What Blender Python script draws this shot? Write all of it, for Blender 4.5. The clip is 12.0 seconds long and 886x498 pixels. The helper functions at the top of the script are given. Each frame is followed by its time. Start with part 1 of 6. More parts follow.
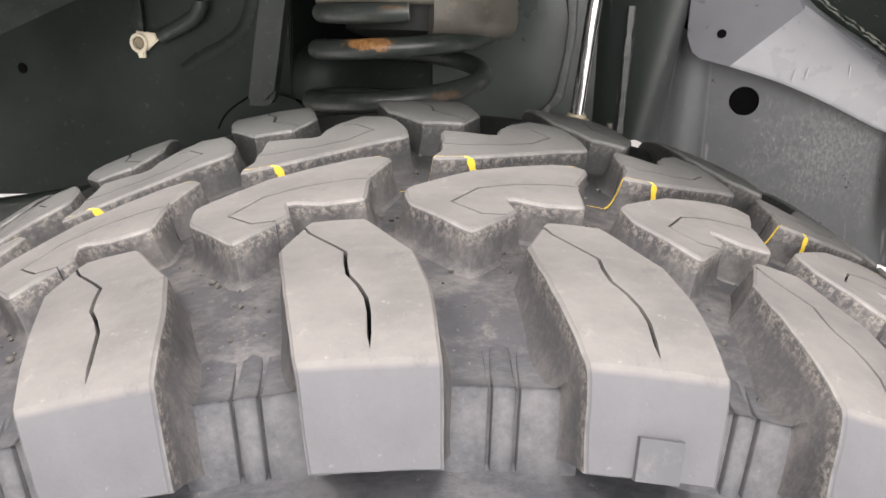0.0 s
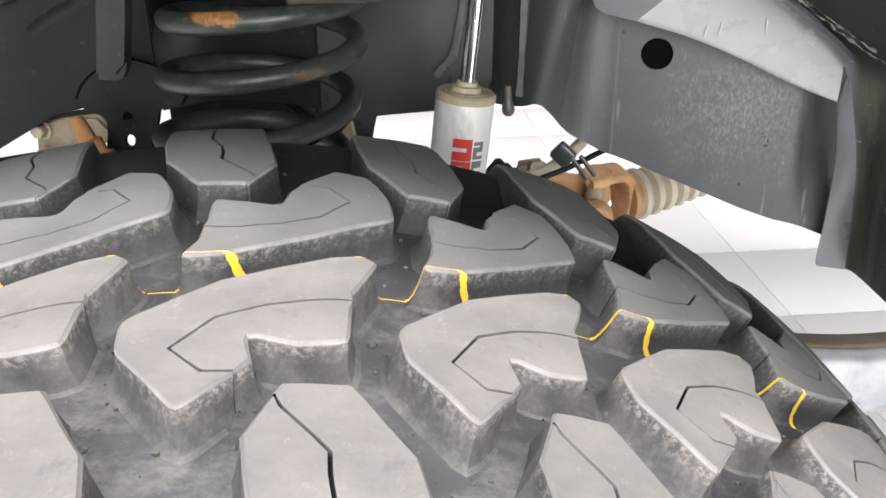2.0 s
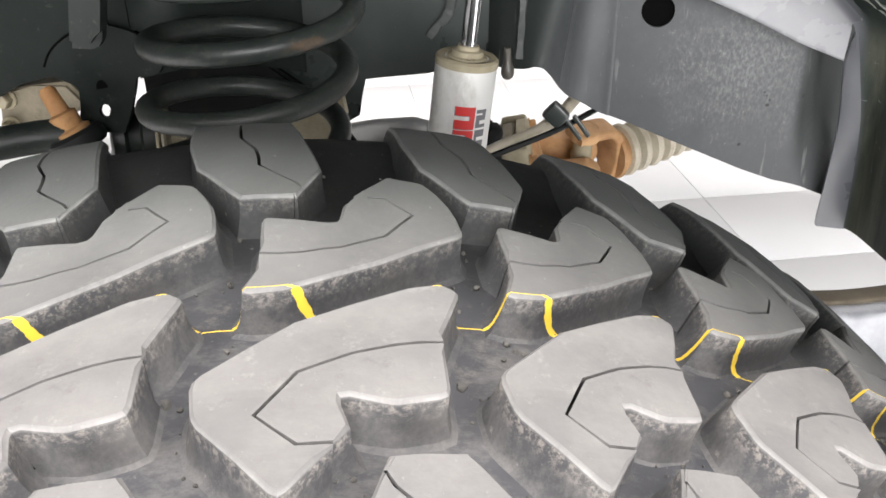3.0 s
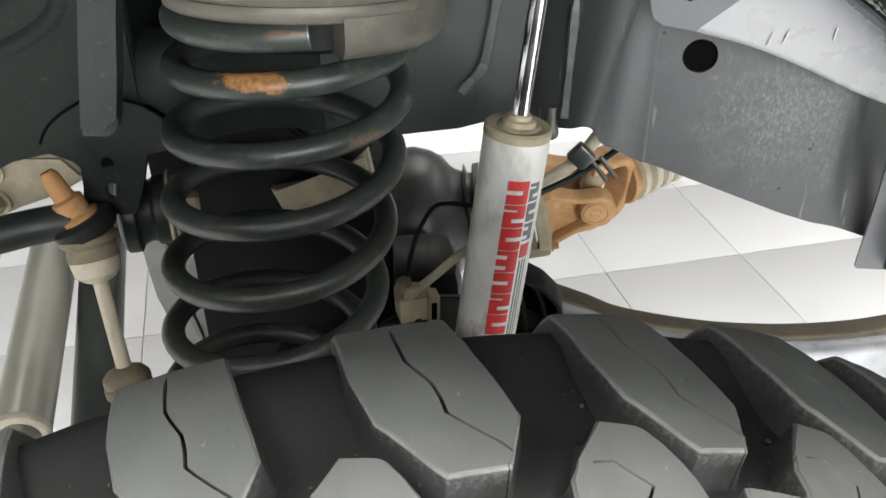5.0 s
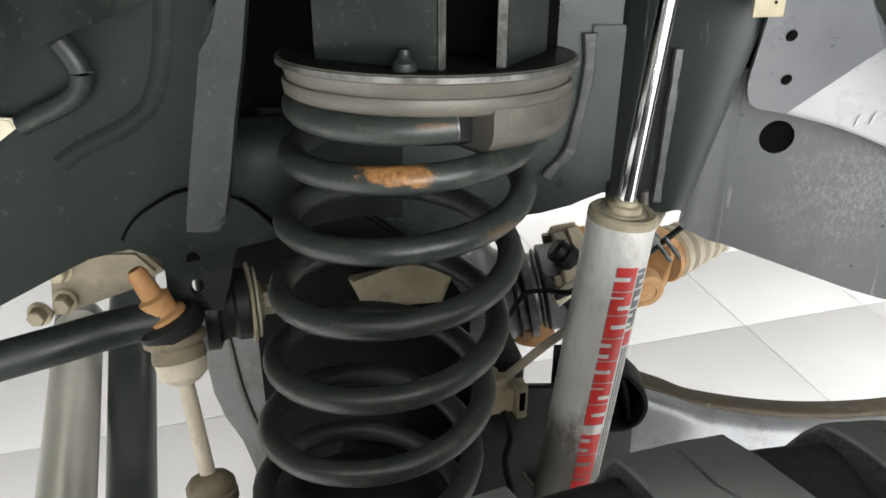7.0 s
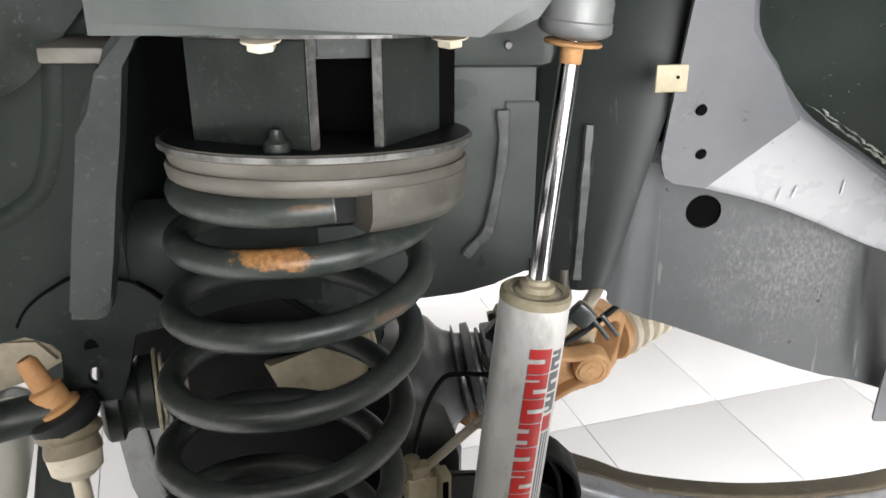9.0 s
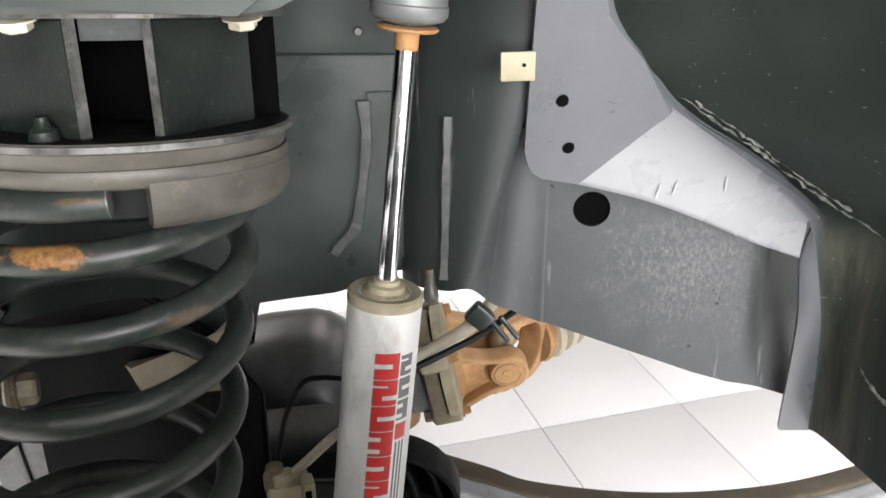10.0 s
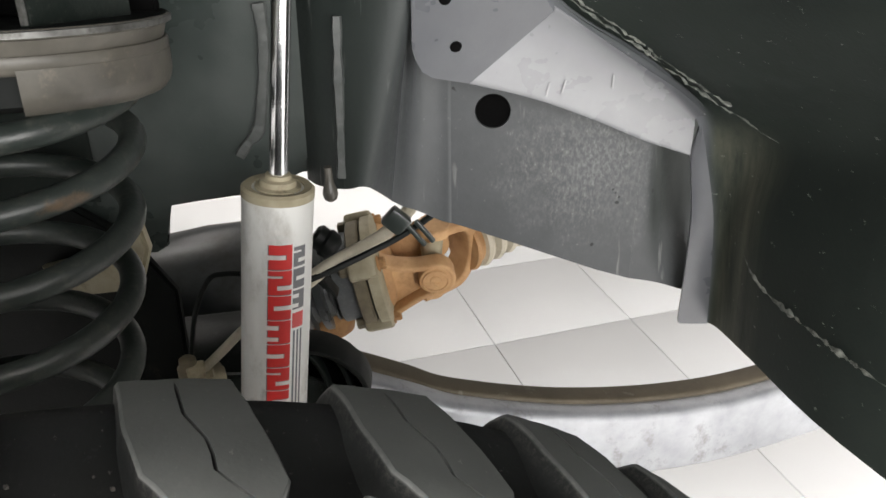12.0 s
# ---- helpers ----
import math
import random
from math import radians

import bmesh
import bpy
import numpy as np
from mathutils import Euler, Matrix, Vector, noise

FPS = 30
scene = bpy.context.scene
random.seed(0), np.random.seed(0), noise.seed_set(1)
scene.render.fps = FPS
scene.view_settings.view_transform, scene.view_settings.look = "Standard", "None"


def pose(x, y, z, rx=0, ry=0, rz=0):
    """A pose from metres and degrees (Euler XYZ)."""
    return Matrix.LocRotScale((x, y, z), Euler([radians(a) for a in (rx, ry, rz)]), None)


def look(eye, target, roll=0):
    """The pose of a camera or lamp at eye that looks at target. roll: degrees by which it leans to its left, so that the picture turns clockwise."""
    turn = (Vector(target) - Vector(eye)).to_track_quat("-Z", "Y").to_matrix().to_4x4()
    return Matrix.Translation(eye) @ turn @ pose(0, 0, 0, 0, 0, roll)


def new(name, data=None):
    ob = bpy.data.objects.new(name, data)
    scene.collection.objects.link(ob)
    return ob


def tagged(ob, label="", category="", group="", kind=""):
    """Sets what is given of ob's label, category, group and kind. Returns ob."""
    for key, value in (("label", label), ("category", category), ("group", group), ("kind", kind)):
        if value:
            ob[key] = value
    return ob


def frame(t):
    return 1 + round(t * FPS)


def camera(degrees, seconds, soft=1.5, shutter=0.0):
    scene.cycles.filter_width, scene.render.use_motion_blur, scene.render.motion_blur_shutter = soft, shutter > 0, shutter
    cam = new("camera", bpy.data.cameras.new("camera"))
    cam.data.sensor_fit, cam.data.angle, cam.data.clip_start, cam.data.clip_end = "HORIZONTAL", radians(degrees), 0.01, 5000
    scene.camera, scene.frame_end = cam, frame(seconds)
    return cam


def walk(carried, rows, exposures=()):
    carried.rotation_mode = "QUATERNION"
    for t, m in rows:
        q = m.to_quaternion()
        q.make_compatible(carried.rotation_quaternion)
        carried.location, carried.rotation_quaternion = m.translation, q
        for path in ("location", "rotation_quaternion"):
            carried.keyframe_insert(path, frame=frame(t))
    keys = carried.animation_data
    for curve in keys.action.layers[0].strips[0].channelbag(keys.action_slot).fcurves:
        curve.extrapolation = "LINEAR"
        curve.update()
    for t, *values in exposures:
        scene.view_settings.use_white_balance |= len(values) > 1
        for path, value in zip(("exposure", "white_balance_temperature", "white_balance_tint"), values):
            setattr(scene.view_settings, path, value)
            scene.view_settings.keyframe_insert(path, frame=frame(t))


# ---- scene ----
cam = camera(53.3, 12.0, soft=1.6)
# seconds, eye, yaw, pitch, roll
PATH = [
    (0, (0.0909, -0.8549, 0.9524), 14.47, -19.49, 0.34),
    (0.5, (0.1242, -0.7989, 0.9822), 14.04, -19.66, -0.39),
    (1, (0.1541, -0.7547, 0.9705), 13.86, -21.27, -0.65),
    (1.5, (0.1715, -0.7465, 0.9841), 13.28, -23.71, -0.78),
    (2, (0.1389, -0.7442, 0.9979), 11.99, -26.03, -0.39),
    (2.5, (0.1044, -0.7265, 0.9997), 10.19, -28.27, -0.05),
    (4.3, (0.0547, -0.6674, 1.0516), 5.00, -32.33, -0.05),
    (4.5, (0.0400, -0.6528, 1.0558), 4.53, -32.58, 0.12),
    (5, (-0.0165, -0.6259, 1.0645), 3.57, -32.35, 0.15),
    (5.5, (-0.0579, -0.6086, 1.0658), 2.27, -32.25, 0.42),
    (6, (-0.0811, -0.5998, 1.0771), 1.19, -32.01, 0.69),
    (6.5, (-0.1054, -0.6016, 1.0774), 0.77, -30.55, 0.57),
    (7, (-0.1327, -0.6046, 1.0643), 0.13, -27.59, 0.48),
    (9, (-0.0702, -0.5826, 1.0598), -0.41, -22.77, -0.09),
    (9.5, (-0.0058, -0.5637, 1.0516), 0.06, -22.88, -0.01),
    (10, (0.0462, -0.5504, 1.0461), 0.44, -22.89, -0.10),
    (10.5, (0.0635, -0.5589, 1.0378), 0.75, -22.92, -0.22),
    (11, (0.0589, -0.5598, 1.0444), 0.94, -22.97, -0.33),
    (11.5, (0.0708, -0.5448, 1.0355), 0.21, -23.66, -0.37),
    (12, (0.1168, -0.5888, 1.0309), -0.43, -27.11, -0.47),
]


def heading(eye, yaw, pitch, roll):
    m = Matrix.Rotation(radians(yaw), 4, "Z") @ Matrix.Rotation(radians(90 + pitch), 4, "X") @ Matrix.Rotation(radians(roll), 4, "Z")
    return Matrix.Translation(eye) @ m


walk(cam, [(t, heading(e, a, b, c)) for t, e, a, b, c in PATH],
     exposures=[(0.0, 0.33, 6900, 17), (0.6, 0.46, 6760, 16), (2.5, 0.63, 6630, 15), (4.4, 0.74, 6630, 10), (5.0, 0.66, 6640, 10), (5.5, 0.68, 6680, 11),
                (7.0, 0.75, 6680, 10), (9.0, 0.93, 6680, 13), (11.3, 0.76, 6680, 12), (12.0, 0.45, 6800, 12)])

# ---- world and light ----
world = bpy.data.worlds.new("world")
scene.world = world
world.use_nodes = True
bg = world.node_tree.nodes["Background"]
bg.inputs["Color"].default_value = (0.9, 0.95, 1.0, 1)
bg.inputs["Strength"].default_value = 0.1


def ceiling_lamp(x, y, z, sx, sy, power):
    d = bpy.data.lights.new("panel_light", "AREA")
    d.shape, d.size, d.size_y, d.energy = "RECTANGLE", sx, sy, power
    d.color = (1.0, 0.985, 0.965)
    o = new("panel_light", d)
    o.location = (x, y, z)
    return o


for lx in (-1.8, 0.6, 3.0):
    ceiling_lamp(lx, -2.6, 3.2, 1.2, 0.6, 30)
    ceiling_lamp(lx, -1.2, 3.2, 1.2, 0.6, 105)
    ceiling_lamp(lx, 2.2, 3.2, 1.2, 0.6, 16)
    ceiling_lamp(lx, 4.4, 3.2, 1.2, 0.6, 16)
# unseen fill lamp in front, added to brighten the wheel well
front_fill = bpy.data.lights.new("front_fill_light", "AREA")
front_fill.shape, front_fill.size, front_fill.size_y, front_fill.energy, front_fill.color = "RECTANGLE", 4.5, 2.4, 410, (0.97, 0.99, 1.0)
new("front_fill_light", front_fill).matrix_world = look((1.6, -5.2, 1.7), (0.3, 0.0, 0.8))


# ---- materials ----
def nodes_of(name):
    m = bpy.data.materials.new(name)
    m.use_nodes = True
    nt = m.node_tree
    return m, nt, nt.nodes["Principled BSDF"], nt.nodes.new("ShaderNodeTexCoord")


def noise_tex(nt, coord, scale, detail=4.0, rough=0.6, off=(0, 0, 0), stretch=(1, 1, 1)):
    mp = nt.nodes.new("ShaderNodeMapping")
    mp.inputs["Location"].default_value = off
    mp.inputs["Scale"].default_value = stretch
    n = nt.nodes.new("ShaderNodeTexNoise")
    n.inputs["Scale"].default_value = scale
    n.inputs["Detail"].default_value = detail
    n.inputs["Roughness"].default_value = rough
    nt.links.new(coord, mp.inputs["Vector"])
    nt.links.new(mp.outputs["Vector"], n.inputs["Vector"])
    return n.outputs["Fac"]


def ramp(nt, fac, lo, hi, a=0.0, b=1.0):
    r = nt.nodes.new("ShaderNodeMapRange")
    r.inputs["From Min"].default_value, r.inputs["From Max"].default_value = lo, hi
    r.inputs["To Min"].default_value, r.inputs["To Max"].default_value = a, b
    nt.links.new(fac, r.inputs["Value"])
    return r.outputs["Result"]


def blend(nt, fac, a, b):
    m = nt.nodes.new("ShaderNodeMix")
    m.data_type = "RGBA"
    for sock, v in ((m.inputs[6], a), (m.inputs[7], b)):
        if isinstance(v, tuple):
            sock.default_value = (*v, 1)
        else:
            nt.links.new(v, sock)
    nt.links.new(fac, m.inputs[0])
    return m.outputs[2]


def surface(name, col, col2, rough=0.5, metal=0.0, big=9.0, fine=160.0, bump=0.15, dust=None, dust_at=(0.58, 0.72),
            dust_scale=40.0, dust_amount=1.0, stretch=(1, 1, 1), rough_var=0.12, spec=0.5, dist=0.0008):
    """Two colours in broad patches, fine grain in the relief, and specks or dust of a third colour."""
    m, nt, bsdf, tc = nodes_of(name)
    co = tc.outputs["Object"]
    a = noise_tex(nt, co, big, 5, 0.65, stretch=stretch)
    f = noise_tex(nt, co, fine, 3, 0.6, (3, 1, 7))
    c = blend(nt, ramp(nt, a, 0.32, 0.68), col, col2)
    if dust:
        s = noise_tex(nt, co, dust_scale, 6, 0.75, (9, 2, 4))
        c = blend(nt, ramp(nt, s, dust_at[0], dust_at[1], 0, dust_amount), c, dust)
    nt.links.new(c, bsdf.inputs["Base Color"])
    nt.links.new(ramp(nt, a, 0.3, 0.7, rough - rough_var, rough + rough_var), bsdf.inputs["Roughness"])
    bsdf.inputs["Metallic"].default_value = metal
    bsdf.inputs["Specular IOR Level"].default_value = spec
    b = nt.nodes.new("ShaderNodeBump")
    b.inputs["Strength"].default_value, b.inputs["Distance"].default_value = bump, dist
    nt.links.new(f, b.inputs["Height"])
    nt.links.new(b.outputs["Normal"], bsdf.inputs["Normal"])
    return m


def rubber_with_stripe(name, dark, light, speck, speck_scale, speck_amount, inner, film_amount, washed=False):
    """Dusty tread rubber with the thin yellow factory line round the middle."""
    m, nt, bsdf, tc = nodes_of(name)
    co = tc.outputs["Object"]
    a = noise_tex(nt, co, 14, 6, 0.7)
    f = noise_tex(nt, co, 260, 4, 0.65, (3, 1, 7))
    s = noise_tex(nt, co, speck_scale, 6, 0.8, (5, 2, 4))
    sep = nt.nodes.new("ShaderNodeSeparateXYZ")
    nt.links.new(co, sep.inputs[0])
    # road side dusty; vehicle side nearly clean, with arch shade put into its colour
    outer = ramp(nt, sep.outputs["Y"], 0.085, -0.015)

    def times(x, y):
        k = nt.nodes.new("ShaderNodeMath")
        k.operation = "MULTIPLY"
        nt.links.new(x, k.inputs[0])
        nt.links.new(y, k.inputs[1])
        return k.outputs[0]
    c = blend(nt, ramp(nt, a, 0.3, 0.7), dark, light)
    clean_shaded = blend(nt, ramp(nt, a, 0.3, 0.7), inner, tuple(1.35 * v for v in inner))
    c = blend(nt, outer, clean_shaded, c)
    c = blend(nt, times(ramp(nt, outer, 0, 1, 0.15, 1), ramp(nt, s, 0.58, 0.78, 0, speck_amount)), c, speck)
    film = noise_tex(nt, co, 26, 6, 0.78, (4, 9, 2), (1, 1.6, 1))
    c = blend(nt, times(outer, ramp(nt, film, 0.47, 0.66, 0, film_amount)), c, (0.20, 0.19, 0.175))
    if washed:
        c = blend(nt, ramp(nt, sep.outputs["Y"], -0.100, -0.128, 0, 0.9), c, blend(nt, ramp(nt, film, 0.40, 0.62), (0.036, 0.039, 0.045), (0.085, 0.086, 0.090)))
    low = nt.nodes.new("ShaderNodeAttribute")
    low.attribute_name = "sunk"
    over = nt.nodes.new("ShaderNodeAttribute")
    over.attribute_name = "across"
    # cleaner rubber past the tread's edge
    c = blend(nt, ramp(nt, over.outputs["Fac"], 0.1480, 0.1500), c, blend(nt, ramp(nt, a, 0.3, 0.7), (0.062, 0.064, 0.069), (0.088, 0.09, 0.096)))
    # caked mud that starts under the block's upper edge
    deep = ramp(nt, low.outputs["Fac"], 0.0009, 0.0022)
    mud = noise_tex(nt, co, 430, 5, 0.75, (1, 8, 2))
    band = ramp(nt, low.outputs["Fac"], 0.0085, 0.0022)
    mul = nt.nodes.new("ShaderNodeMath")
    mul.operation = "MULTIPLY"
    nt.links.new(ramp(nt, band, 0, 1, 0.10, 1), mul.inputs[0])
    nt.links.new(ramp(nt, mud, 0.47, 0.62, 0, 0.70), mul.inputs[1])
    both = nt.nodes.new("ShaderNodeMath")
    both.operation = "MULTIPLY"
    nt.links.new(mul.outputs[0], both.inputs[0])
    nt.links.new(deep, both.inputs[1])
    # groove shade put into the wall colour, darkest on the vehicle side
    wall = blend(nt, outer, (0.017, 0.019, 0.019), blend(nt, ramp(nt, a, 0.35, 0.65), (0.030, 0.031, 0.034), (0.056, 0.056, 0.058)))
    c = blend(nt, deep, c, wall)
    c = blend(nt, times(both.outputs[0], ramp(nt, outer, 0, 1, 0.22, 1)), c, (0.24, 0.22, 0.195))
    # a pale veil of dust low on the walls, where it has settled
    veil = times(times(deep, outer), ramp(nt, film, 0.46, 0.68, 0, 0.34))
    c = blend(nt, veil, c, (0.19, 0.18, 0.165))
    # edges rubbed pale, short scuffs and grit on the faces
    rim = ramp(nt, low.outputs["Fac"], 0.0002, 0.0010)
    rim2 = ramp(nt, low.outputs["Fac"], 0.0022, 0.0012)
    both = nt.nodes.new("ShaderNodeMath")
    both.operation = "MULTIPLY"
    nt.links.new(rim, both.inputs[0])
    nt.links.new(rim2, both.inputs[1])
    worn_or_lit = nt.nodes.new("ShaderNodeMath")
    worn_or_lit.operation = "MULTIPLY"
    nt.links.new(both.outputs[0], worn_or_lit.inputs[0])
    nt.links.new(ramp(nt, noise_tex(nt, co, 60, 5, 0.7, (6, 6, 1)), 0.40, 0.64, 0, 0.24), worn_or_lit.inputs[1])
    c = blend(nt, worn_or_lit.outputs[0], c, (0.34, 0.335, 0.325))
    grit = noise_tex(nt, co, 330, 4, 0.7, (2, 7, 3), (1, 0.6, 1))
    c = blend(nt, ramp(nt, grit, 0.66, 0.78, 0, 0.35), c, (0.34, 0.33, 0.31))
    c = blend(nt, ramp(nt, noise_tex(nt, co, 45, 6, 0.75, (8, 1, 3)), 0.36, 0.26, 0, 0.45), c, (0.05, 0.05, 0.052))
    wob = ramp(nt, f, 0.2, 0.8, -0.0003, 0.0003)
    add = nt.nodes.new("ShaderNodeMath")
    nt.links.new(sep.outputs["Y"], add.inputs[0])
    nt.links.new(wob, add.inputs[1])
    cmp = nt.nodes.new("ShaderNodeMath")
    cmp.operation = "COMPARE"
    cmp.inputs[1].default_value, cmp.inputs[2].default_value = 0.0075, 0.0004
    nt.links.new(add.outputs[0], cmp.inputs[0])
    nt.links.new(ramp(nt, low.outputs["Fac"], 0.0008, 0.0016, 0.00024, 0.00072), cmp.inputs[2])
    c = blend(nt, cmp.outputs[0], c, (0.52, 0.37, 0.035))
    nt.links.new(c, bsdf.inputs["Base Color"])
    nt.links.new(ramp(nt, a, 0.3, 0.7, 0.62, 0.8), bsdf.inputs["Roughness"])
    bsdf.inputs["Specular IOR Level"].default_value = 0.28
    b = nt.nodes.new("ShaderNodeBump")
    b.inputs["Strength"].default_value, b.inputs["Distance"].default_value = 0.25, 0.0008
    nt.links.new(f, b.inputs["Height"])
    nt.links.new(b.outputs["Normal"], bsdf.inputs["Normal"])
    return m


def dusty_panel():
    """Grey primer with a cloud of pale dust specks on one half, runs and a few dark spots."""
    m, nt, bsdf, tc = nodes_of("dusty_panel_primer")
    co = tc.outputs["Object"]
    a = noise_tex(nt, co, 8, 5, 0.65)
    f = noise_tex(nt, co, 240, 3, 0.6, (3, 1, 7))
    c = blend(nt, ramp(nt, a, 0.32, 0.68), (0.051, 0.055, 0.057), (0.076, 0.080, 0.083))
    off = nt.nodes.new("ShaderNodeVectorMath")
    off.operation = "SUBTRACT"
    off.inputs[1].default_value = (0.258, 0.135, 0.735)
    nt.links.new(co, off.inputs[0])
    div = nt.nodes.new("ShaderNodeVectorMath")
    div.operation = "DIVIDE"
    div.inputs[1].default_value = (0.068, 0.2, 0.062)
    nt.links.new(off.outputs[0], div.inputs[0])
    ln = nt.nodes.new("ShaderNodeVectorMath")
    ln.operation = "LENGTH"
    nt.links.new(div.outputs[0], ln.inputs[0])
    cloud = nt.nodes.new("ShaderNodeMath")
    nt.links.new(ln.outputs["Value"], cloud.inputs[0])
    nt.links.new(ramp(nt, noise_tex(nt, co, 22, 5, 0.7, (2, 5, 1)), 0.3, 0.7, 0.4, -0.4), cloud.inputs[1])
    speck = noise_tex(nt, co, 300, 6, 0.8, (9, 2, 4), (1, 1, 0.55))
    for lo, hi, far, near, amount in ((0.44, 0.72, 1.35, 0.1, 0.50), (0.63, 0.70, 3.4, 0.6, 0.6)):
        mul = nt.nodes.new("ShaderNodeMath")
        mul.operation = "MULTIPLY"
        nt.links.new(ramp(nt, cloud.outputs[0], far, near, 0, 1), mul.inputs[0])
        nt.links.new(ramp(nt, speck, lo, hi, 0, amount), mul.inputs[1])
        c = blend(nt, mul.outputs[0], c, (0.36, 0.36, 0.355))
    # shade on the bends and the column, coloured in through the layer fold
    fold_shade = nt.nodes.new("ShaderNodeAttribute")
    fold_shade.attribute_name = "fold"
    c = blend(nt, ramp(nt, fold_shade.outputs["Fac"], 0.03, 1.0), c, (0.017, 0.022, 0.020))
    runs = noise_tex(nt, co, 120, 3, 0.6, (4, 4, 4), (1, 1, 0.10))
    c = blend(nt, ramp(nt, runs, 0.66, 0.74, 0, 0.3), c, (0.32, 0.32, 0.31))
    dark = noise_tex(nt, co, 55, 2, 0.5, (7, 3, 8))
    c = blend(nt, ramp(nt, dark, 0.735, 0.75, 0, 0.9), c, (0.012, 0.013, 0.015))
    nt.links.new(c, bsdf.inputs["Base Color"])
    nt.links.new(ramp(nt, speck, 0.3, 0.7, 0.40, 0.58), bsdf.inputs["Roughness"])
    bsdf.inputs["Specular IOR Level"].default_value = 0.4
    b = nt.nodes.new("ShaderNodeBump")
    b.inputs["Strength"].default_value, b.inputs["Distance"].default_value = 0.2, 0.0008
    nt.links.new(f, b.inputs["Height"])
    nt.links.new(b.outputs["Normal"], bsdf.inputs["Normal"])
    return m


def rusted_enamel():
    """Black spring enamel, with rust where the paint has gone on two turns."""
    m, nt, bsdf, tc = nodes_of("spring_enamel")
    co = tc.outputs["Object"]
    a = noise_tex(nt, co, 14, 5, 0.65)
    f = noise_tex(nt, co, 240, 3, 0.6, (3, 1, 7))
    s = noise_tex(nt, co, 110, 6, 0.75, (9, 2, 4))
    c = blend(nt, ramp(nt, a, 0.32, 0.68), (0.0125, 0.0170, 0.0150), (0.0310, 0.0372, 0.0335))
    c = blend(nt, ramp(nt, s, 0.52, 0.78, 0, 0.6), c, (0.10, 0.092, 0.078))
    for place, size, amount in (((-0.160, -0.139, 0.868), (0.024, 0.03, 0.0060), 0.75), ((-0.10, -0.108, 0.823), (0.014, 0.03, 0.005), 0.16), ((-0.140, -0.139, 0.897), (0.012, 0.02, 0.002), 0.2)):
        off = nt.nodes.new("ShaderNodeVectorMath")
        off.operation = "SUBTRACT"
        off.inputs[1].default_value = place
        nt.links.new(co, off.inputs[0])
        div = nt.nodes.new("ShaderNodeVectorMath")
        div.operation = "DIVIDE"
        div.inputs[1].default_value = size
        nt.links.new(off.outputs[0], div.inputs[0])
        ln = nt.nodes.new("ShaderNodeVectorMath")
        ln.operation = "LENGTH"
        nt.links.new(div.outputs[0], ln.inputs[0])
        add = nt.nodes.new("ShaderNodeMath")
        nt.links.new(ln.outputs["Value"], add.inputs[0])
        nt.links.new(ramp(nt, s, 0.3, 0.7, 0.45, -0.45), add.inputs[1])
        c = blend(nt, ramp(nt, add.outputs[0], 1.05, 0.75, 0, amount), c, blend(nt, ramp(nt, f, 0.35, 0.65), (0.17, 0.07, 0.022), (0.36, 0.18, 0.06)))
    nt.links.new(c, bsdf.inputs["Base Color"])
    nt.links.new(ramp(nt, a, 0.3, 0.7, 0.33, 0.48), bsdf.inputs["Roughness"])
    bsdf.inputs["Specular IOR Level"].default_value = 0.38
    b = nt.nodes.new("ShaderNodeBump")
    b.inputs["Strength"].default_value, b.inputs["Distance"].default_value = 0.3, 0.0008
    nt.links.new(f, b.inputs["Height"])
    nt.links.new(b.outputs["Normal"], bsdf.inputs["Normal"])
    return m


def stained_silver():
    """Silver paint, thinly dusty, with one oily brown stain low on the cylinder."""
    m, nt, bsdf, tc = nodes_of("silver_paint")
    co = tc.outputs["Object"]
    a = noise_tex(nt, co, 12, 5, 0.65, stretch=(1, 1, 0.4))
    f = noise_tex(nt, co, 300, 3, 0.6, (3, 1, 7))
    dirt = noise_tex(nt, co, 24, 6, 0.75, (9, 2, 4), (1, 1, 0.5))
    c = blend(nt, ramp(nt, a, 0.32, 0.68), (0.58, 0.58, 0.555), (0.68, 0.68, 0.655))
    c = blend(nt, ramp(nt, dirt, 0.52, 0.76, 0, 0.6), c, (0.24, 0.215, 0.17))
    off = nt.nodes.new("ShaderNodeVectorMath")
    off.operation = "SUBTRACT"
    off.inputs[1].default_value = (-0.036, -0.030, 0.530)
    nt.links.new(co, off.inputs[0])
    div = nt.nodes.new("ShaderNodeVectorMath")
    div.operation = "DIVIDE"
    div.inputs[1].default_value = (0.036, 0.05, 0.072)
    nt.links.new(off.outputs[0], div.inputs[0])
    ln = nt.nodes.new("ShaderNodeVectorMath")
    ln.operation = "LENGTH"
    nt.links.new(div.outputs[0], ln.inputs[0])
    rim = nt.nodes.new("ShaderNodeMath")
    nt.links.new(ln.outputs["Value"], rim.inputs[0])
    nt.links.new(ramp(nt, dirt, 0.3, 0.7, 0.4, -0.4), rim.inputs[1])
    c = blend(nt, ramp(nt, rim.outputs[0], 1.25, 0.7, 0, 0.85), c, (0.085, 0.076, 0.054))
    nt.links.new(c, bsdf.inputs["Base Color"])
    nt.links.new(ramp(nt, dirt, 0.3, 0.7, 0.30, 0.50), bsdf.inputs["Roughness"])
    bsdf.inputs["Metallic"].default_value = 0.15
    b = nt.nodes.new("ShaderNodeBump")
    b.inputs["Strength"].default_value, b.inputs["Distance"].default_value = 0.05, 0.0008
    nt.links.new(f, b.inputs["Height"])
    nt.links.new(b.outputs["Normal"], bsdf.inputs["Normal"])
    return m


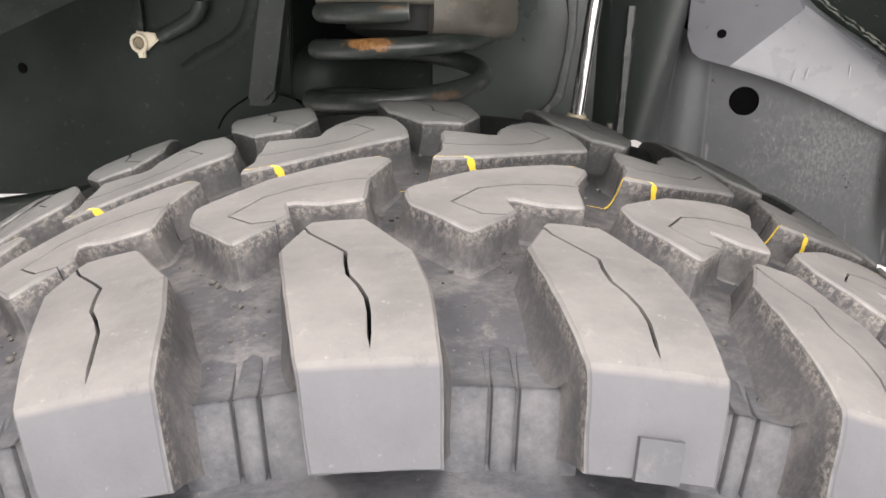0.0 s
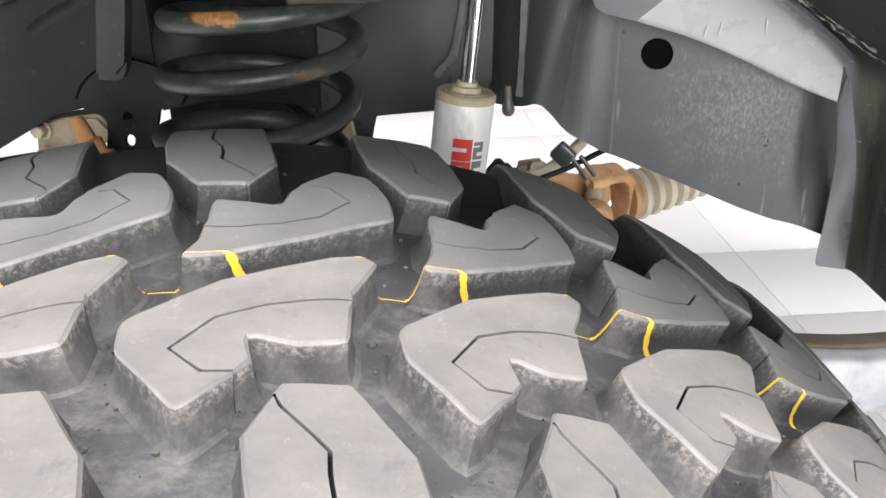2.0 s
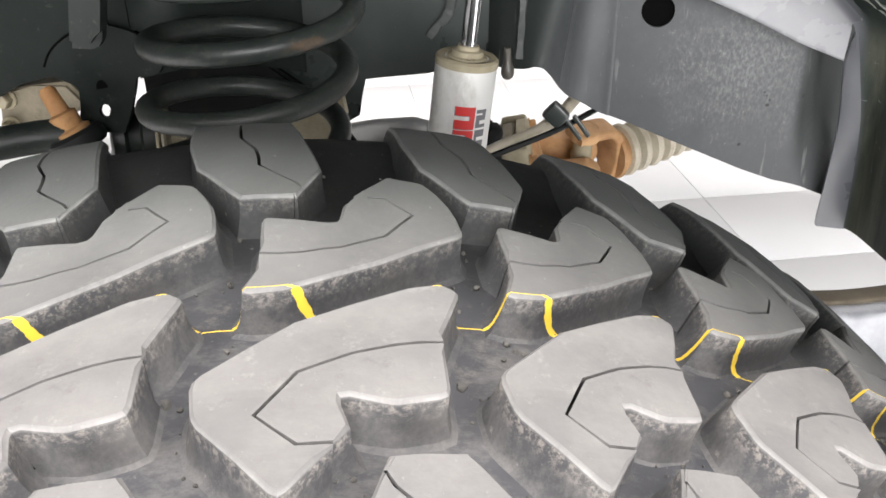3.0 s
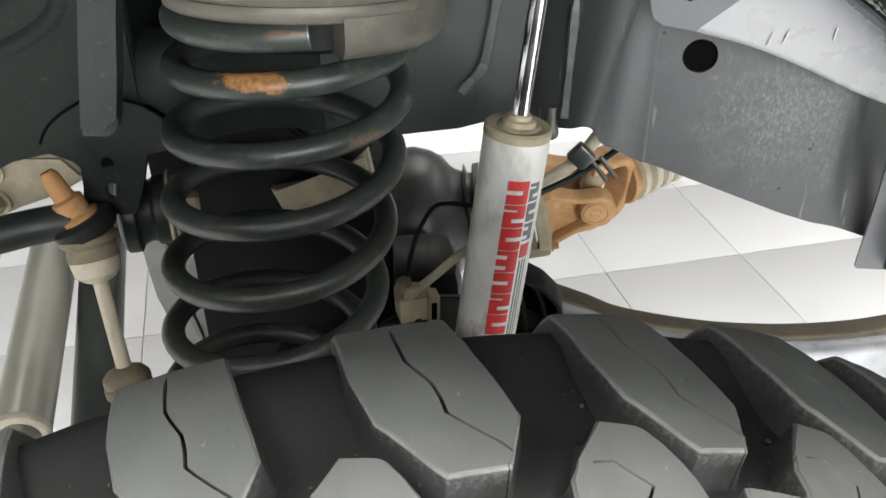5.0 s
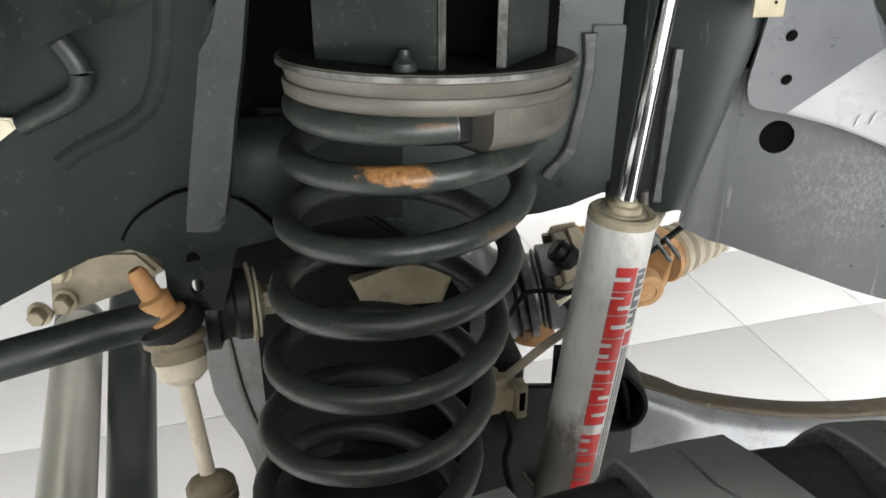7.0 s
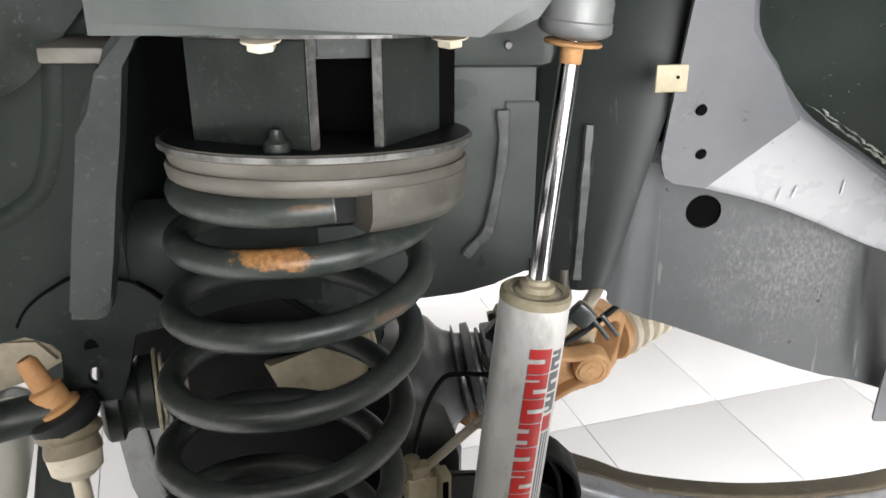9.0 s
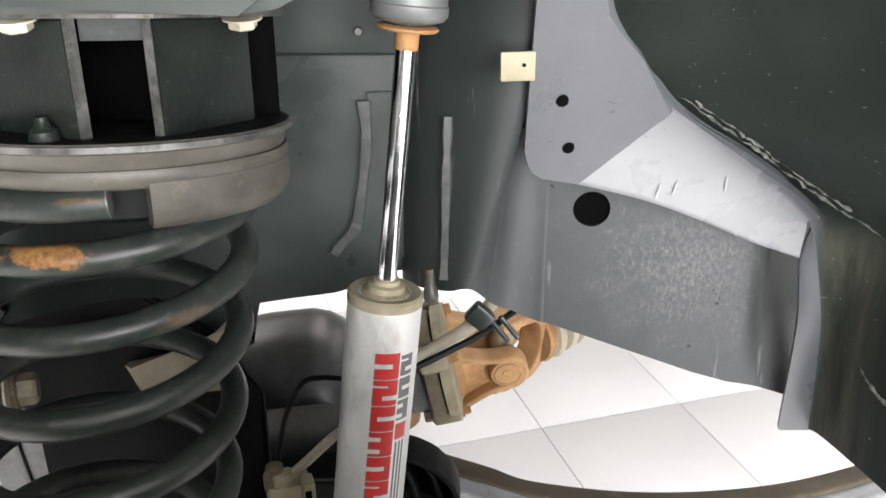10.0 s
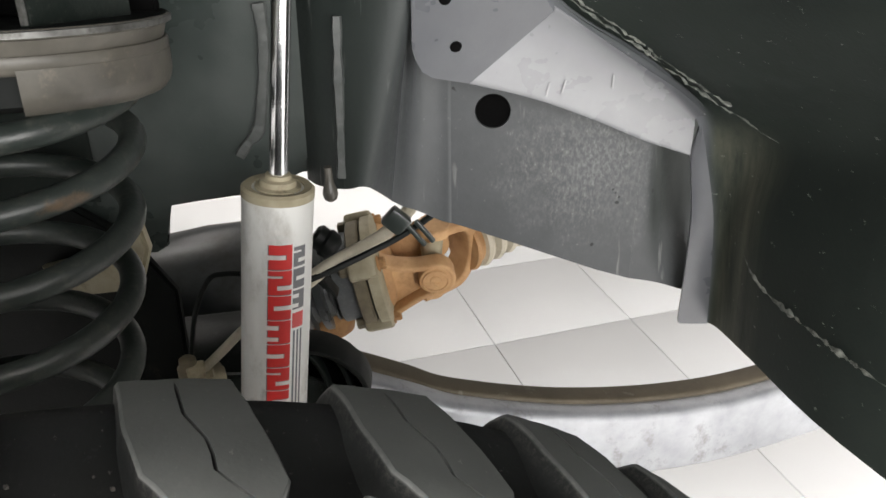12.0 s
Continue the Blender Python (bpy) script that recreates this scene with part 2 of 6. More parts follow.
def lit_to_fold():
    """Pale lit copy of the liner plastic, fading to its grey over the rounded fold."""
    m = surface("lit_liner_plastic", (0.27, 0.273, 0.284), (0.34, 0.343, 0.354), 0.30, 0.0, 9, 300, 0.12, (0.40, 0.40, 0.40), (0.62, 0.85), 260, 0.22)
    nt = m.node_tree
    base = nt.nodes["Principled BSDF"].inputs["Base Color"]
    worn_or_lit = base.links[0].from_socket
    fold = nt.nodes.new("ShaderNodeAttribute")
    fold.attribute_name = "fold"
    nt.links.new(blend(nt, ramp(nt, fold.outputs["Fac"], 1.0, 3.6), worn_or_lit, (0.098, 0.102, 0.110)), base)
    return m


def arch_plastic():
    """Dark arch plastic: fold shading from the liner's grey put into the colour, speckled, with muddy runs on the lower
    inner side.
    """
    m, nt, bsdf, tc = nodes_of("dark_arch_plastic")
    co = tc.outputs["Object"]
    a = noise_tex(nt, co, 9, 5, 0.65)
    f = noise_tex(nt, co, 260, 3, 0.6, (3, 1, 7))
    fold = nt.nodes.new("ShaderNodeAttribute")
    fold.attribute_name = "fold"
    sep = nt.nodes.new("ShaderNodeSeparateXYZ")
    nt.links.new(co, sep.inputs[0])

    def times(*xs):
        out = xs[0]
        for x in xs[1:]:
            k = nt.nodes.new("ShaderNodeMath")
            k.operation = "MULTIPLY"
            nt.links.new(out, k.inputs[0])
            nt.links.new(x, k.inputs[1])
            out = k.outputs[0]
        return out
    c = blend(nt, ramp(nt, a, 0.32, 0.68), (0.015, 0.0210, 0.0178), (0.028, 0.036, 0.031))
    runs = noise_tex(nt, co, 42, 5, 0.7, (2, 2, 5), (1, 1, 0.07))
    low = ramp(nt, sep.outputs["Z"], 0.80, 0.755)
    between = times(ramp(nt, fold.outputs["Fac"], 0.5, 1.0), ramp(nt, fold.outputs["Fac"], 2.1, 1.75))
    c = blend(nt, times(low, between, ramp(nt, runs, 0.36, 0.62, 0.15, 0.95)), c, (0.105, 0.107, 0.080))
    c = blend(nt, times(low, between, ramp(nt, runs, 0.36, 0.30, 0, 0.8)), c, (0.012, 0.014, 0.011))
    specks = noise_tex(nt, co, 75, 6, 0.75, (9, 2, 4), (1, 1, 2.2))
    c = blend(nt, ramp(nt, specks, 0.655, 0.685, 0, 0.75), c, (0.36, 0.37, 0.33))
    # shading round the fold put into the colour, tighter lower down
    wob = nt.nodes.new("ShaderNodeMath")
    nt.links.new(fold.outputs["Fac"], wob.inputs[0])
    nt.links.new(ramp(nt, a, 0.3, 0.7, -0.12, 0.12), wob.inputs[1])
    tight = nt.nodes.new("ShaderNodeMath")
    tight.operation = "MULTIPLY"
    nt.links.new(wob.outputs[0], tight.inputs[0])
    nt.links.new(ramp(nt, sep.outputs["Z"], 0.74, 0.82, 2.6, 1.0), tight.inputs[1])
    c = blend(nt, ramp(nt, tight.outputs[0], 1.85, 0.25), c, (0.095, 0.099, 0.107))
    nt.links.new(c, bsdf.inputs["Base Color"])
    nt.links.new(ramp(nt, a, 0.3, 0.7, 0.43, 0.67), bsdf.inputs["Roughness"])
    bsdf.inputs["Specular IOR Level"].default_value = 0.18
    b = nt.nodes.new("ShaderNodeBump")
    b.inputs["Strength"].default_value, b.inputs["Distance"].default_value = 0.25, 0.0008
    nt.links.new(f, b.inputs["Height"])
    nt.links.new(b.outputs["Normal"], bsdf.inputs["Normal"])
    return m


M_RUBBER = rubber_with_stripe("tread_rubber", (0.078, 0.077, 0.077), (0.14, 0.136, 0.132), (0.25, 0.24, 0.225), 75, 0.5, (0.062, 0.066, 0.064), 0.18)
# carcass colours taken down for the shade between the blocks
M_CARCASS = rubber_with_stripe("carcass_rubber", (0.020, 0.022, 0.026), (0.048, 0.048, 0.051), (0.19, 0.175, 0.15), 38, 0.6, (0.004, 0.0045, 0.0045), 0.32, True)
M_BLACK = surface("black_rubber", (0.006, 0.0075, 0.007), (0.013, 0.0145, 0.0135), 0.55, 0, 20, 220, 0.2, (0.10, 0.098, 0.085), (0.60, 0.8), 90, 0.4, spec=0.16)
M_PIT = surface("black_bracket_paint", (0.0050, 0.0058, 0.0054), (0.0110, 0.0122, 0.0115), 0.6, 0, 14, 220, 0.3, (0.05, 0.042, 0.032), (0.60, 0.78), 30, 0.5, spec=0.06)
M_SIDE = surface("sidewall_rubber", (0.034, 0.037, 0.043), (0.060, 0.063, 0.069), 0.55, 0, 16, 220, 0.2, (0.17, 0.155, 0.135), (0.54, 0.76), 45, 0.5, spec=0.35)
M_COIL = rusted_enamel()
M_FRAME = surface("frame_paint", (0.0062, 0.0090, 0.0076), (0.0140, 0.0185, 0.0160), 0.5, 0.0, 8, 200, 0.22, (0.11, 0.115, 0.105), (0.60, 0.80), 70, 0.45, spec=0.13)
M_GREY = surface("grey_primer", (0.070, 0.075, 0.077), (0.105, 0.11, 0.112), 0.48, 0.0, 9, 240, 0.2, (0.24, 0.24, 0.235), (0.48, 0.85), 170, 0.4, spec=0.35)
M_PANEL = dusty_panel()
M_TOWER = surface("tower_paint", (0.0085, 0.0115, 0.0100), (0.0200, 0.0245, 0.0215), 0.42, 0.0, 16, 220, 0.3, (0.16, 0.16, 0.145), (0.58, 0.78), 190, 0.4, spec=0.25)
M_POST = surface("worn_post_paint", (0.010, 0.013, 0.0115), (0.022, 0.0265, 0.024), 0.5, 0.0, 16, 220, 0.3, (0.15, 0.15, 0.14), (0.58, 0.78), 190, 0.4, spec=0.3)
M_COLUMN = surface("glossy_column_paint", (0.020, 0.026, 0.024), (0.030, 0.037, 0.034), 0.30, 0.0, 12, 220, 0.12, (0.18, 0.18, 0.17), (0.66, 0.84), 60, 0.35, rough_var=0.03, spec=0.65)
M_CAST = surface("cast_housing", (0.12, 0.127, 0.125), (0.19, 0.197, 0.193), 0.42, 0.2, 12, 200, 0.25, (0.055, 0.048, 0.036), (0.50, 0.72), 20, 0.75)
M_HOUSING = surface("greasy_cast_iron", (0.040, 0.044, 0.044), (0.085, 0.090, 0.090), 0.36, 0.0, 10, 200, 0.25, (0.030, 0.026, 0.020), (0.50, 0.72), 20, 0.75, spec=0.5)
M_TAN = surface("muddy_tan_rubber", (0.115, 0.095, 0.06), (0.20, 0.17, 0.115), 0.65, 0.0, 40, 260, 0.35, (0.05, 0.042, 0.03), (0.54, 0.72), 60, 0.7)
M_SCUFF = surface("scuffed_seam", (0.085, 0.093, 0.083), (0.23, 0.24, 0.21), 0.6, 0.0, 90, 260, 0.4, (0.03, 0.035, 0.03), (0.46, 0.6), 120, 0.9)
M_EDGE = surface("scraped_edge", (0.075, 0.075, 0.070), (0.22, 0.22, 0.21), 0.42, 0.6, 60, 240, 0.3, (0.05, 0.05, 0.04), (0.48, 0.66), 60, 0.85)
M_WING = surface("inner_wing_paint", (0.028, 0.036, 0.033), (0.054, 0.062, 0.058), 0.34, 0.0, 7, 220, 0.15, (0.2, 0.2, 0.19), (0.63, 0.80), 210, 0.35, spec=0.5)
M_SEALER = surface("seam_sealer", (0.045, 0.050, 0.048), (0.085, 0.090, 0.086), 0.5, 0.0, 60, 240, 0.4, (0.16, 0.16, 0.15), (0.60, 0.78), 90, 0.5, spec=0.35)
M_LINER = surface("fender_liner_plastic", (0.082, 0.086, 0.094), (0.118, 0.122, 0.130), 0.36, 0.0, 7, 300, 0.12, (0.30, 0.30, 0.30), (0.64, 0.8), 280, 0.35)
M_PALE = lit_to_fold()
M_ARCH = arch_plastic()
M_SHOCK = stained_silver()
M_CHROME = surface("chrome", (0.80, 0.81, 0.82), (0.93, 0.93, 0.93), 0.17, 1.0, 30, 300, 0.008, (0.35, 0.34, 0.33), (0.60, 0.72), 160, 0.35, rough_var=0.05)
M_BEIGE = surface("dirty_beige", (0.26, 0.225, 0.145), (0.41, 0.365, 0.26), 0.6, 0.1, 30, 240, 0.3, (0.12, 0.095, 0.065), (0.56, 0.75), 70, 0.75)
M_RUST = surface("rusty_iron", (0.25, 0.112, 0.037), (0.42, 0.235, 0.10), 0.75, 0.1, 26, 260, 0.5, (0.13, 0.065, 0.032), (0.52, 0.74), 50, 0.7)
M_MUDDY = surface("muddy_bracket", (0.15, 0.125, 0.085), (0.27, 0.235, 0.165), 0.65, 0.1, 30, 240, 0.3, (0.10, 0.08, 0.05), (0.54, 0.75), 60, 0.7)
M_JOINT = surface("rust_bloomed_forging", (0.38, 0.20, 0.085), (0.58, 0.36, 0.18), 0.7, 0.1, 26, 260, 0.45, (0.20, 0.10, 0.045), (0.54, 0.76), 50, 0.6)
M_ISOL = surface("isolator_rubber", (0.050, 0.0465, 0.039), (0.118, 0.109, 0.090), 0.5, 0.0, 14, 240, 0.3, (0.24, 0.20, 0.15), (0.58, 0.76), 40, 0.5)
M_TUBE = surface("grey_green_tube", (0.30, 0.30, 0.255), (0.37, 0.365, 0.315), 0.4, 0.1, 5, 240, 0.08, (0.12, 0.11, 0.09), (0.66, 0.82), 40, 0.5)
M_STEEL = surface("worn_steel", (0.075, 0.080, 0.075), (0.15, 0.152, 0.142), 0.42, 0.5, 30, 260, 0.2, (0.07, 0.065, 0.05), (0.52, 0.7), 40, 0.7)
M_ALU = surface("silver_arm_metal", (0.27, 0.28, 0.295), (0.41, 0.42, 0.44), 0.42, 0.5, 18, 200, 0.3, (0.13, 0.12, 0.10), (0.55, 0.72), 30, 0.65)
M_TILE = surface("white_floor_tile", (0.71, 0.715, 0.72), (0.735, 0.74, 0.745), 0.40, 0.0, 3, 120, 0.02, (0.67, 0.67, 0.66), (0.66, 0.85), 8, 0.2, rough_var=0.01)
M_MUD = surface("dried_mud", (0.034, 0.033, 0.031), (0.075, 0.071, 0.063), 0.85, 0, 60, 400, 0.4)
M_LIP = surface("worn_brown_edge", (0.055, 0.043, 0.027), (0.12, 0.10, 0.07), 0.6, 0.3, 16, 240, 0.4, (0.26, 0.24, 0.2), (0.62, 0.7), 40, 0.6)
M_GROUT = surface("grout", (0.30, 0.30, 0.30), (0.4, 0.4, 0.4), 0.9, 0, 20, 300, 0.2)
M_CHIP = surface("scratch_glint_white", (0.38, 0.38, 0.39), (0.46, 0.46, 0.47), 0.35, 0, 60, 300, 0.2)
M_RED = surface("red_print", (0.58, 0.035, 0.03), (0.50, 0.03, 0.03), 0.45, 0, 40, 300, 0.05, (0.4, 0.2, 0.18), (0.68, 0.8), 90, 0.5)
M_DGREY = surface("grey_print", (0.10, 0.10, 0.11), (0.14, 0.14, 0.145), 0.45, 0, 40, 300, 0.05)
# near-black for holes, gaps and hollows: their shade as a colour
M_DARK = surface("cavity_shade", (0.002, 0.002, 0.002), (0.004, 0.004, 0.004), 0.9, 0, 20, 200, 0.1, spec=0.02)
M_WALL = surface("wall_paint", (0.20, 0.20, 0.20), (0.25, 0.25, 0.245), 0.8, 0, 2, 100, 0.05)
M_BOOT = surface("grey_boot_rubber", (0.40, 0.36, 0.265), (0.55, 0.50, 0.40), 0.5, 0.0, 30, 240, 0.2, (0.2, 0.17, 0.13), (0.56, 0.74), 60, 0.6)


# ---- building helpers ----
def finish(bm, name, mat, smooth=40):
    bmesh.ops.recalc_face_normals(bm, faces=bm.faces)
    me = bpy.data.meshes.new(name)
    lay = bm.faces.layers.int.get("plane_face")
    flat = [k for k, f in enumerate(bm.faces) if f[lay]] if lay else []
    bm.to_mesh(me)
    bm.free()
    me.materials.append(mat)
    if smooth:
        me.shade_smooth()
        for k in flat:
            me.polygons[k].use_smooth = False
        me.set_sharp_from_angle(angle=radians(smooth))
    return me


WORLD_OF = {}


def thing(name, loc, label, category, group="", kind=""):
    ob = new(name)
    ob.empty_display_size = 0.02
    ob.location = loc
    WORLD_OF[ob.name] = Matrix.Translation(loc)
    return tagged(ob, label, category, group, kind)


def part(name, bm, mat, parent, label="", smooth=40):
    me = finish(bm, name, mat, smooth) if isinstance(bm, bmesh.types.BMesh) else bm
    ob = new(name, me)
    if parent:
        ob.parent = parent
        ob.matrix_parent_inverse = WORLD_OF[parent.name].inverted()
    WORLD_OF[ob.name] = Matrix.Identity(4)
    return tagged(ob, label) if label else ob


def single(name, bm, mat, label, category, kind="", smooth=40, group=""):
    return tagged(part(name, bm, mat, None, "", smooth), label, category, group, kind)


def V(*a):
    return Vector(a)


def frame_of(axis):
    axis = axis.normalized()
    u = axis.cross(V(0, 0, 1) if abs(axis.z) < 0.9 else V(1, 0, 0)).normalized()
    return u, axis.cross(u).normalized(), axis


def lathe(bm, p0, p1, profile, segs=32, closed=True):
    """Turns (along, radius) pairs round the line from p0 towards p1; along is in metres from p0."""
    p0, p1 = Vector(p0), Vector(p1)
    u, w, a = frame_of(p1 - p0)
    rings = []
    for d, r in profile:
        rings.append([bm.verts.new(p0 + a * d + (u * math.cos(t) + w * math.sin(t)) * max(r, 1e-5))
                      for t in (2 * math.pi * k / segs for k in range(segs))])
    for a_, b_ in zip(rings, rings[1:]):
        for k in range(segs):
            bm.faces.new((a_[k], a_[(k + 1) % segs], b_[(k + 1) % segs], b_[k]))
    if closed:
        bm.faces.new(rings[0])
        bm.faces.new(rings[-1])
    return bm


def rod_between(p0, p1, r, segs=24, edge=0.001):
    d = (Vector(p1) - Vector(p0)).length
    return lathe(bmesh.new(), p0, p1, [(0, r - edge), (edge, r), (d - edge, r), (d, r - edge)], segs)


def smooth_line(pts, steps=8):
    """A Catmull-Rom line through the points."""
    pts = [Vector(p) for p in pts]
    ext = [pts[0] * 2 - pts[1], *pts, pts[-1] * 2 - pts[-2]]
    out = []
    for i in range(1, len(ext) - 2):
        a, b, c, d = ext[i - 1:i + 3]
        for k in range(steps):
            t = k / steps
            out.append(0.5 * (2 * b + (c - a) * t + (2 * a - 5 * b + 4 * c - d) * t * t + (3 * b - a - 3 * c + d) * t ** 3))
    out.append(pts[-1])
    return out


def sweep(bm, line, section, up=V(0, 0, 1), scale=None, closed=True):
    """Carries a section of (across, up) pairs along a line."""
    rings = []
    n = len(line)
    prev = None
    for i, p in enumerate(line):
        t = (line[min(i + 1, n - 1)] - line[max(i - 1, 0)]).normalized()
        side = t.cross(up)
        if side.length < 1e-3:
            side = prev or t.cross(V(1, 0, 0))
        side.normalize()
        prev = side
        top = side.cross(t)
        k = scale(i / (n - 1)) if scale else 1
        rings.append([bm.verts.new(p + side * (a * k) + top * (b * k)) for a, b in section])
    m = len(section)
    for a_, b_ in zip(rings, rings[1:]):
        for k in range(m):
            bm.faces.new((a_[k], a_[(k + 1) % m], b_[(k + 1) % m], b_[k]))
    if closed:
        bm.faces.new(rings[0])
        bm.faces.new(rings[-1])
    return bm


def circle(r, n=16):
    return [(r * math.cos(2 * math.pi * k / n), r * math.sin(2 * math.pi * k / n)) for k in range(n)]


def round_rect(w, h, r, n=3):
    out = []
    for cx, cy, a0 in ((w / 2 - r, h / 2 - r, 0), (r - w / 2, h / 2 - r, 90), (r - w / 2, r - h / 2, 180), (w / 2 - r, r - h / 2, 270)):
        out += [(cx + r * math.cos(radians(a0 + 90 * k / n)), cy + r * math.sin(radians(a0 + 90 * k / n))) for k in range(n + 1)]
    return out


def mark_planes(bm, axes):
    """Notes the plane faces, which stay flat beside rounded edges."""
    lay = bm.faces.layers.int.get("plane_face") or bm.faces.layers.int.new("plane_face")
    bm.normal_update()
    for f in bm.faces:
        if any(abs(f.normal.dot(a)) > 0.9995 for a in axes):
            f[lay] = 1


def block(centre, size, turn=0.0, bevel=0.002, bm=None, m=None):
    bm = bm or bmesh.new()
    geo = bmesh.ops.create_cube(bm, size=1.0)
    mat = m if m else Matrix.Translation(centre) @ Matrix.Rotation(radians(turn), 4, "Z")
    bmesh.ops.transform(bm, matrix=mat @ Matrix.Diagonal((*size, 1)), verts=geo["verts"])
    if bevel:
        edges = list({e for v in geo["verts"] for e in v.link_edges})
        bmesh.ops.bevel(bm, geom=edges, offset=bevel, segments=2, affect="EDGES", profile=0.5)
    if bevel:
        mark_planes(bm, [mat.to_3x3().col[k].normalized() for k in range(3)])
    return bm


def plate(points, thick, bm=None, bevel=0.0015, back=None):
    """A sheet with the given corners and a thickness away from the viewer's side (along back)."""
    bm = bm or bmesh.new()
    pts = [Vector(p) for p in points]
    nrm = V(0, 0, 0)
    for i in range(len(pts)):
        nrm += (pts[i] - pts[0]).cross(pts[(i + 1) % len(pts)] - pts[0])
    nrm.normalize()
    if back is not None and nrm.dot(Vector(back)) < 0:
        nrm = -nrm
    a = [bm.verts.new(p) for p in pts]
    b = [bm.verts.new(p + nrm * thick) for p in pts]
    top = bm.faces.new(a)
    bm.faces.new(list(reversed(b)))
    n = len(pts)
    for k in range(n):
        bm.faces.new((a[k], b[k], b[(k + 1) % n], a[(k + 1) % n]))
    if bevel:
        bmesh.ops.bevel(bm, geom=list(top.edges), offset=bevel, segments=2, affect="EDGES")
    mark_planes(bm, [nrm])
    return bm


def hex_bolt(parent, p, axis, r, h, mat, label=""):
    bm = bmesh.new()
    p, axis = Vector(p), Vector(axis).normalized()
    lathe(bm, p, p + axis, [(0, r * 1.35), (h * 0.18, r * 1.35), (h * 0.22, r * 1.25)], 20)
    lathe(bm, p + axis * h * 0.2, p + axis, [(0, r), (h * 0.65, r), (h * 0.8, r * 0.85)], 6)
    return part("bolt", bm, mat, parent, label, 25)


def table(pairs, v):
    for (a, x), (b, y) in zip(pairs, pairs[1:]):
        if v <= b:
            return x + (y - x) * max(0.0, (v - a) / (b - a))
    return pairs[-1][1]


# ---- setting: floor, walls, ceiling ----
TILE, TILE_AT, TILE_TURN = 0.321, (0.543, 1.076), 17.2
TU = V(math.cos(radians(TILE_TURN)), math.sin(radians(TILE_TURN)), 0)
TV = V(-TU.y, TU.x, 0)


def ground_sheet(name, z, size, mat, label):
    bm = bmesh.new()
    block((0.5, 0.5, z - 0.05), (size, size, 0.1), TILE_TURN, 0, bm)
    return single(name, bm, mat, label, "floor", "structure")


floor = ground_sheet("floor", -0.004, 16, M_GROUT, "white glossy tiled workshop floor with thin grey joints")
for nm, c, s in (("wall_north", (0.5, 8, 1.6), (16, 0.2, 3.4)), ("wall_south", (0.5, -7, 1.6), (16, 0.2, 3.4)),
                 ("wall_east", (8.5, 0.5, 1.6), (0.2, 16, 3.4)), ("wall_west", (-7.5, 0.5, 1.6), (0.2, 16, 3.4))):
    single(nm, block(c, s, 0, 0), M_WALL, "plain grey painted workshop wall", "wall", "structure")
single("ceiling", block((0.5, 0.5, 3.3), (16, 16, 0.1), 0, 0), M_WALL, "plain grey workshop ceiling", "ceiling", "structure")


# ---- vehicle body round the wheel well ----
def strip_sheet(lines, thick, back, steps=6, sub=4):
    """A curved sheet through several lines of equal point count, given a thickness along back."""
    fine = [smooth_line(l, steps) for l in lines]
    rows = []
    for a, b in zip(fine, fine[1:]):
        for k in range(sub):
            rows.append([p.lerp(q, k / sub) for p, q in zip(a, b)])
    rows.append(fine[-1])
    bm = bmesh.new()
    g = [[bm.verts.new(p) for p in r] for r in rows]
    h = [[bm.verts.new(p + Vector(back).normalized() * thick) for p in r] for r in rows]
    n, m = len(g), len(g[0])
    for i in range(n - 1):
        for j in range(m - 1):
            bm.faces.new((g[i][j], g[i][j + 1], g[i + 1][j + 1], g[i + 1][j]))
            bm.faces.new((h[i][j], h[i + 1][j], h[i + 1][j + 1], h[i][j + 1]))
    for i in range(n - 1):
        for j in (0, m - 1):
            bm.faces.new((g[i][j], g[i + 1][j], h[i + 1][j], h[i][j]))
    for j in range(m - 1):
        for i in (0, n - 1):
            bm.faces.new((g[i][j], h[i][j], h[i][j + 1], g[i][j + 1]))
    return bm


# fender liner: flat plate, sloping plate coloured as lit, flange, dark outer arch
liner = thing("fender_liner", (0.25, 0.09, 0.85), "grey plastic fender liner, its scuffed sloping face coloured pale as lit", "fender liner")
upper_plate = [(0.102, 0.013, 1.006), (0.101, 0.028, 0.961), (0.100, 0.060, 0.865), (0.1025, 0.0645, 0.855), (0.107, 0.0700, 0.845), (0.1150, 0.074, 0.839),
               (0.1437, 0.0850, 0.8310), (0.2053, 0.0735, 0.8885), (0.180, 0.058, 0.929), (0.151, 0.0415, 0.962), (0.143, 0.025, 1.005)]
pl = part("upper_plate", plate(upper_plate, 0.003, back=(0, 1, 0), bevel=0), M_LINER, liner, "flat grey plastic plate with two small holes")
for hx, hy, hz in ((0.125, 0.055, 0.902), (0.133, 0.070, 0.864)):
    bm = lathe(bmesh.new(), (hx, hy - 0.0022, hz), (hx - 0.275, hy - 0.0022 + 0.91, hz + 0.31), [(0, 0.0042), (0.001, 0.0046), (0.002, 0.0046)], 16)
    part("screw_hole", bm, M_DARK, pl)
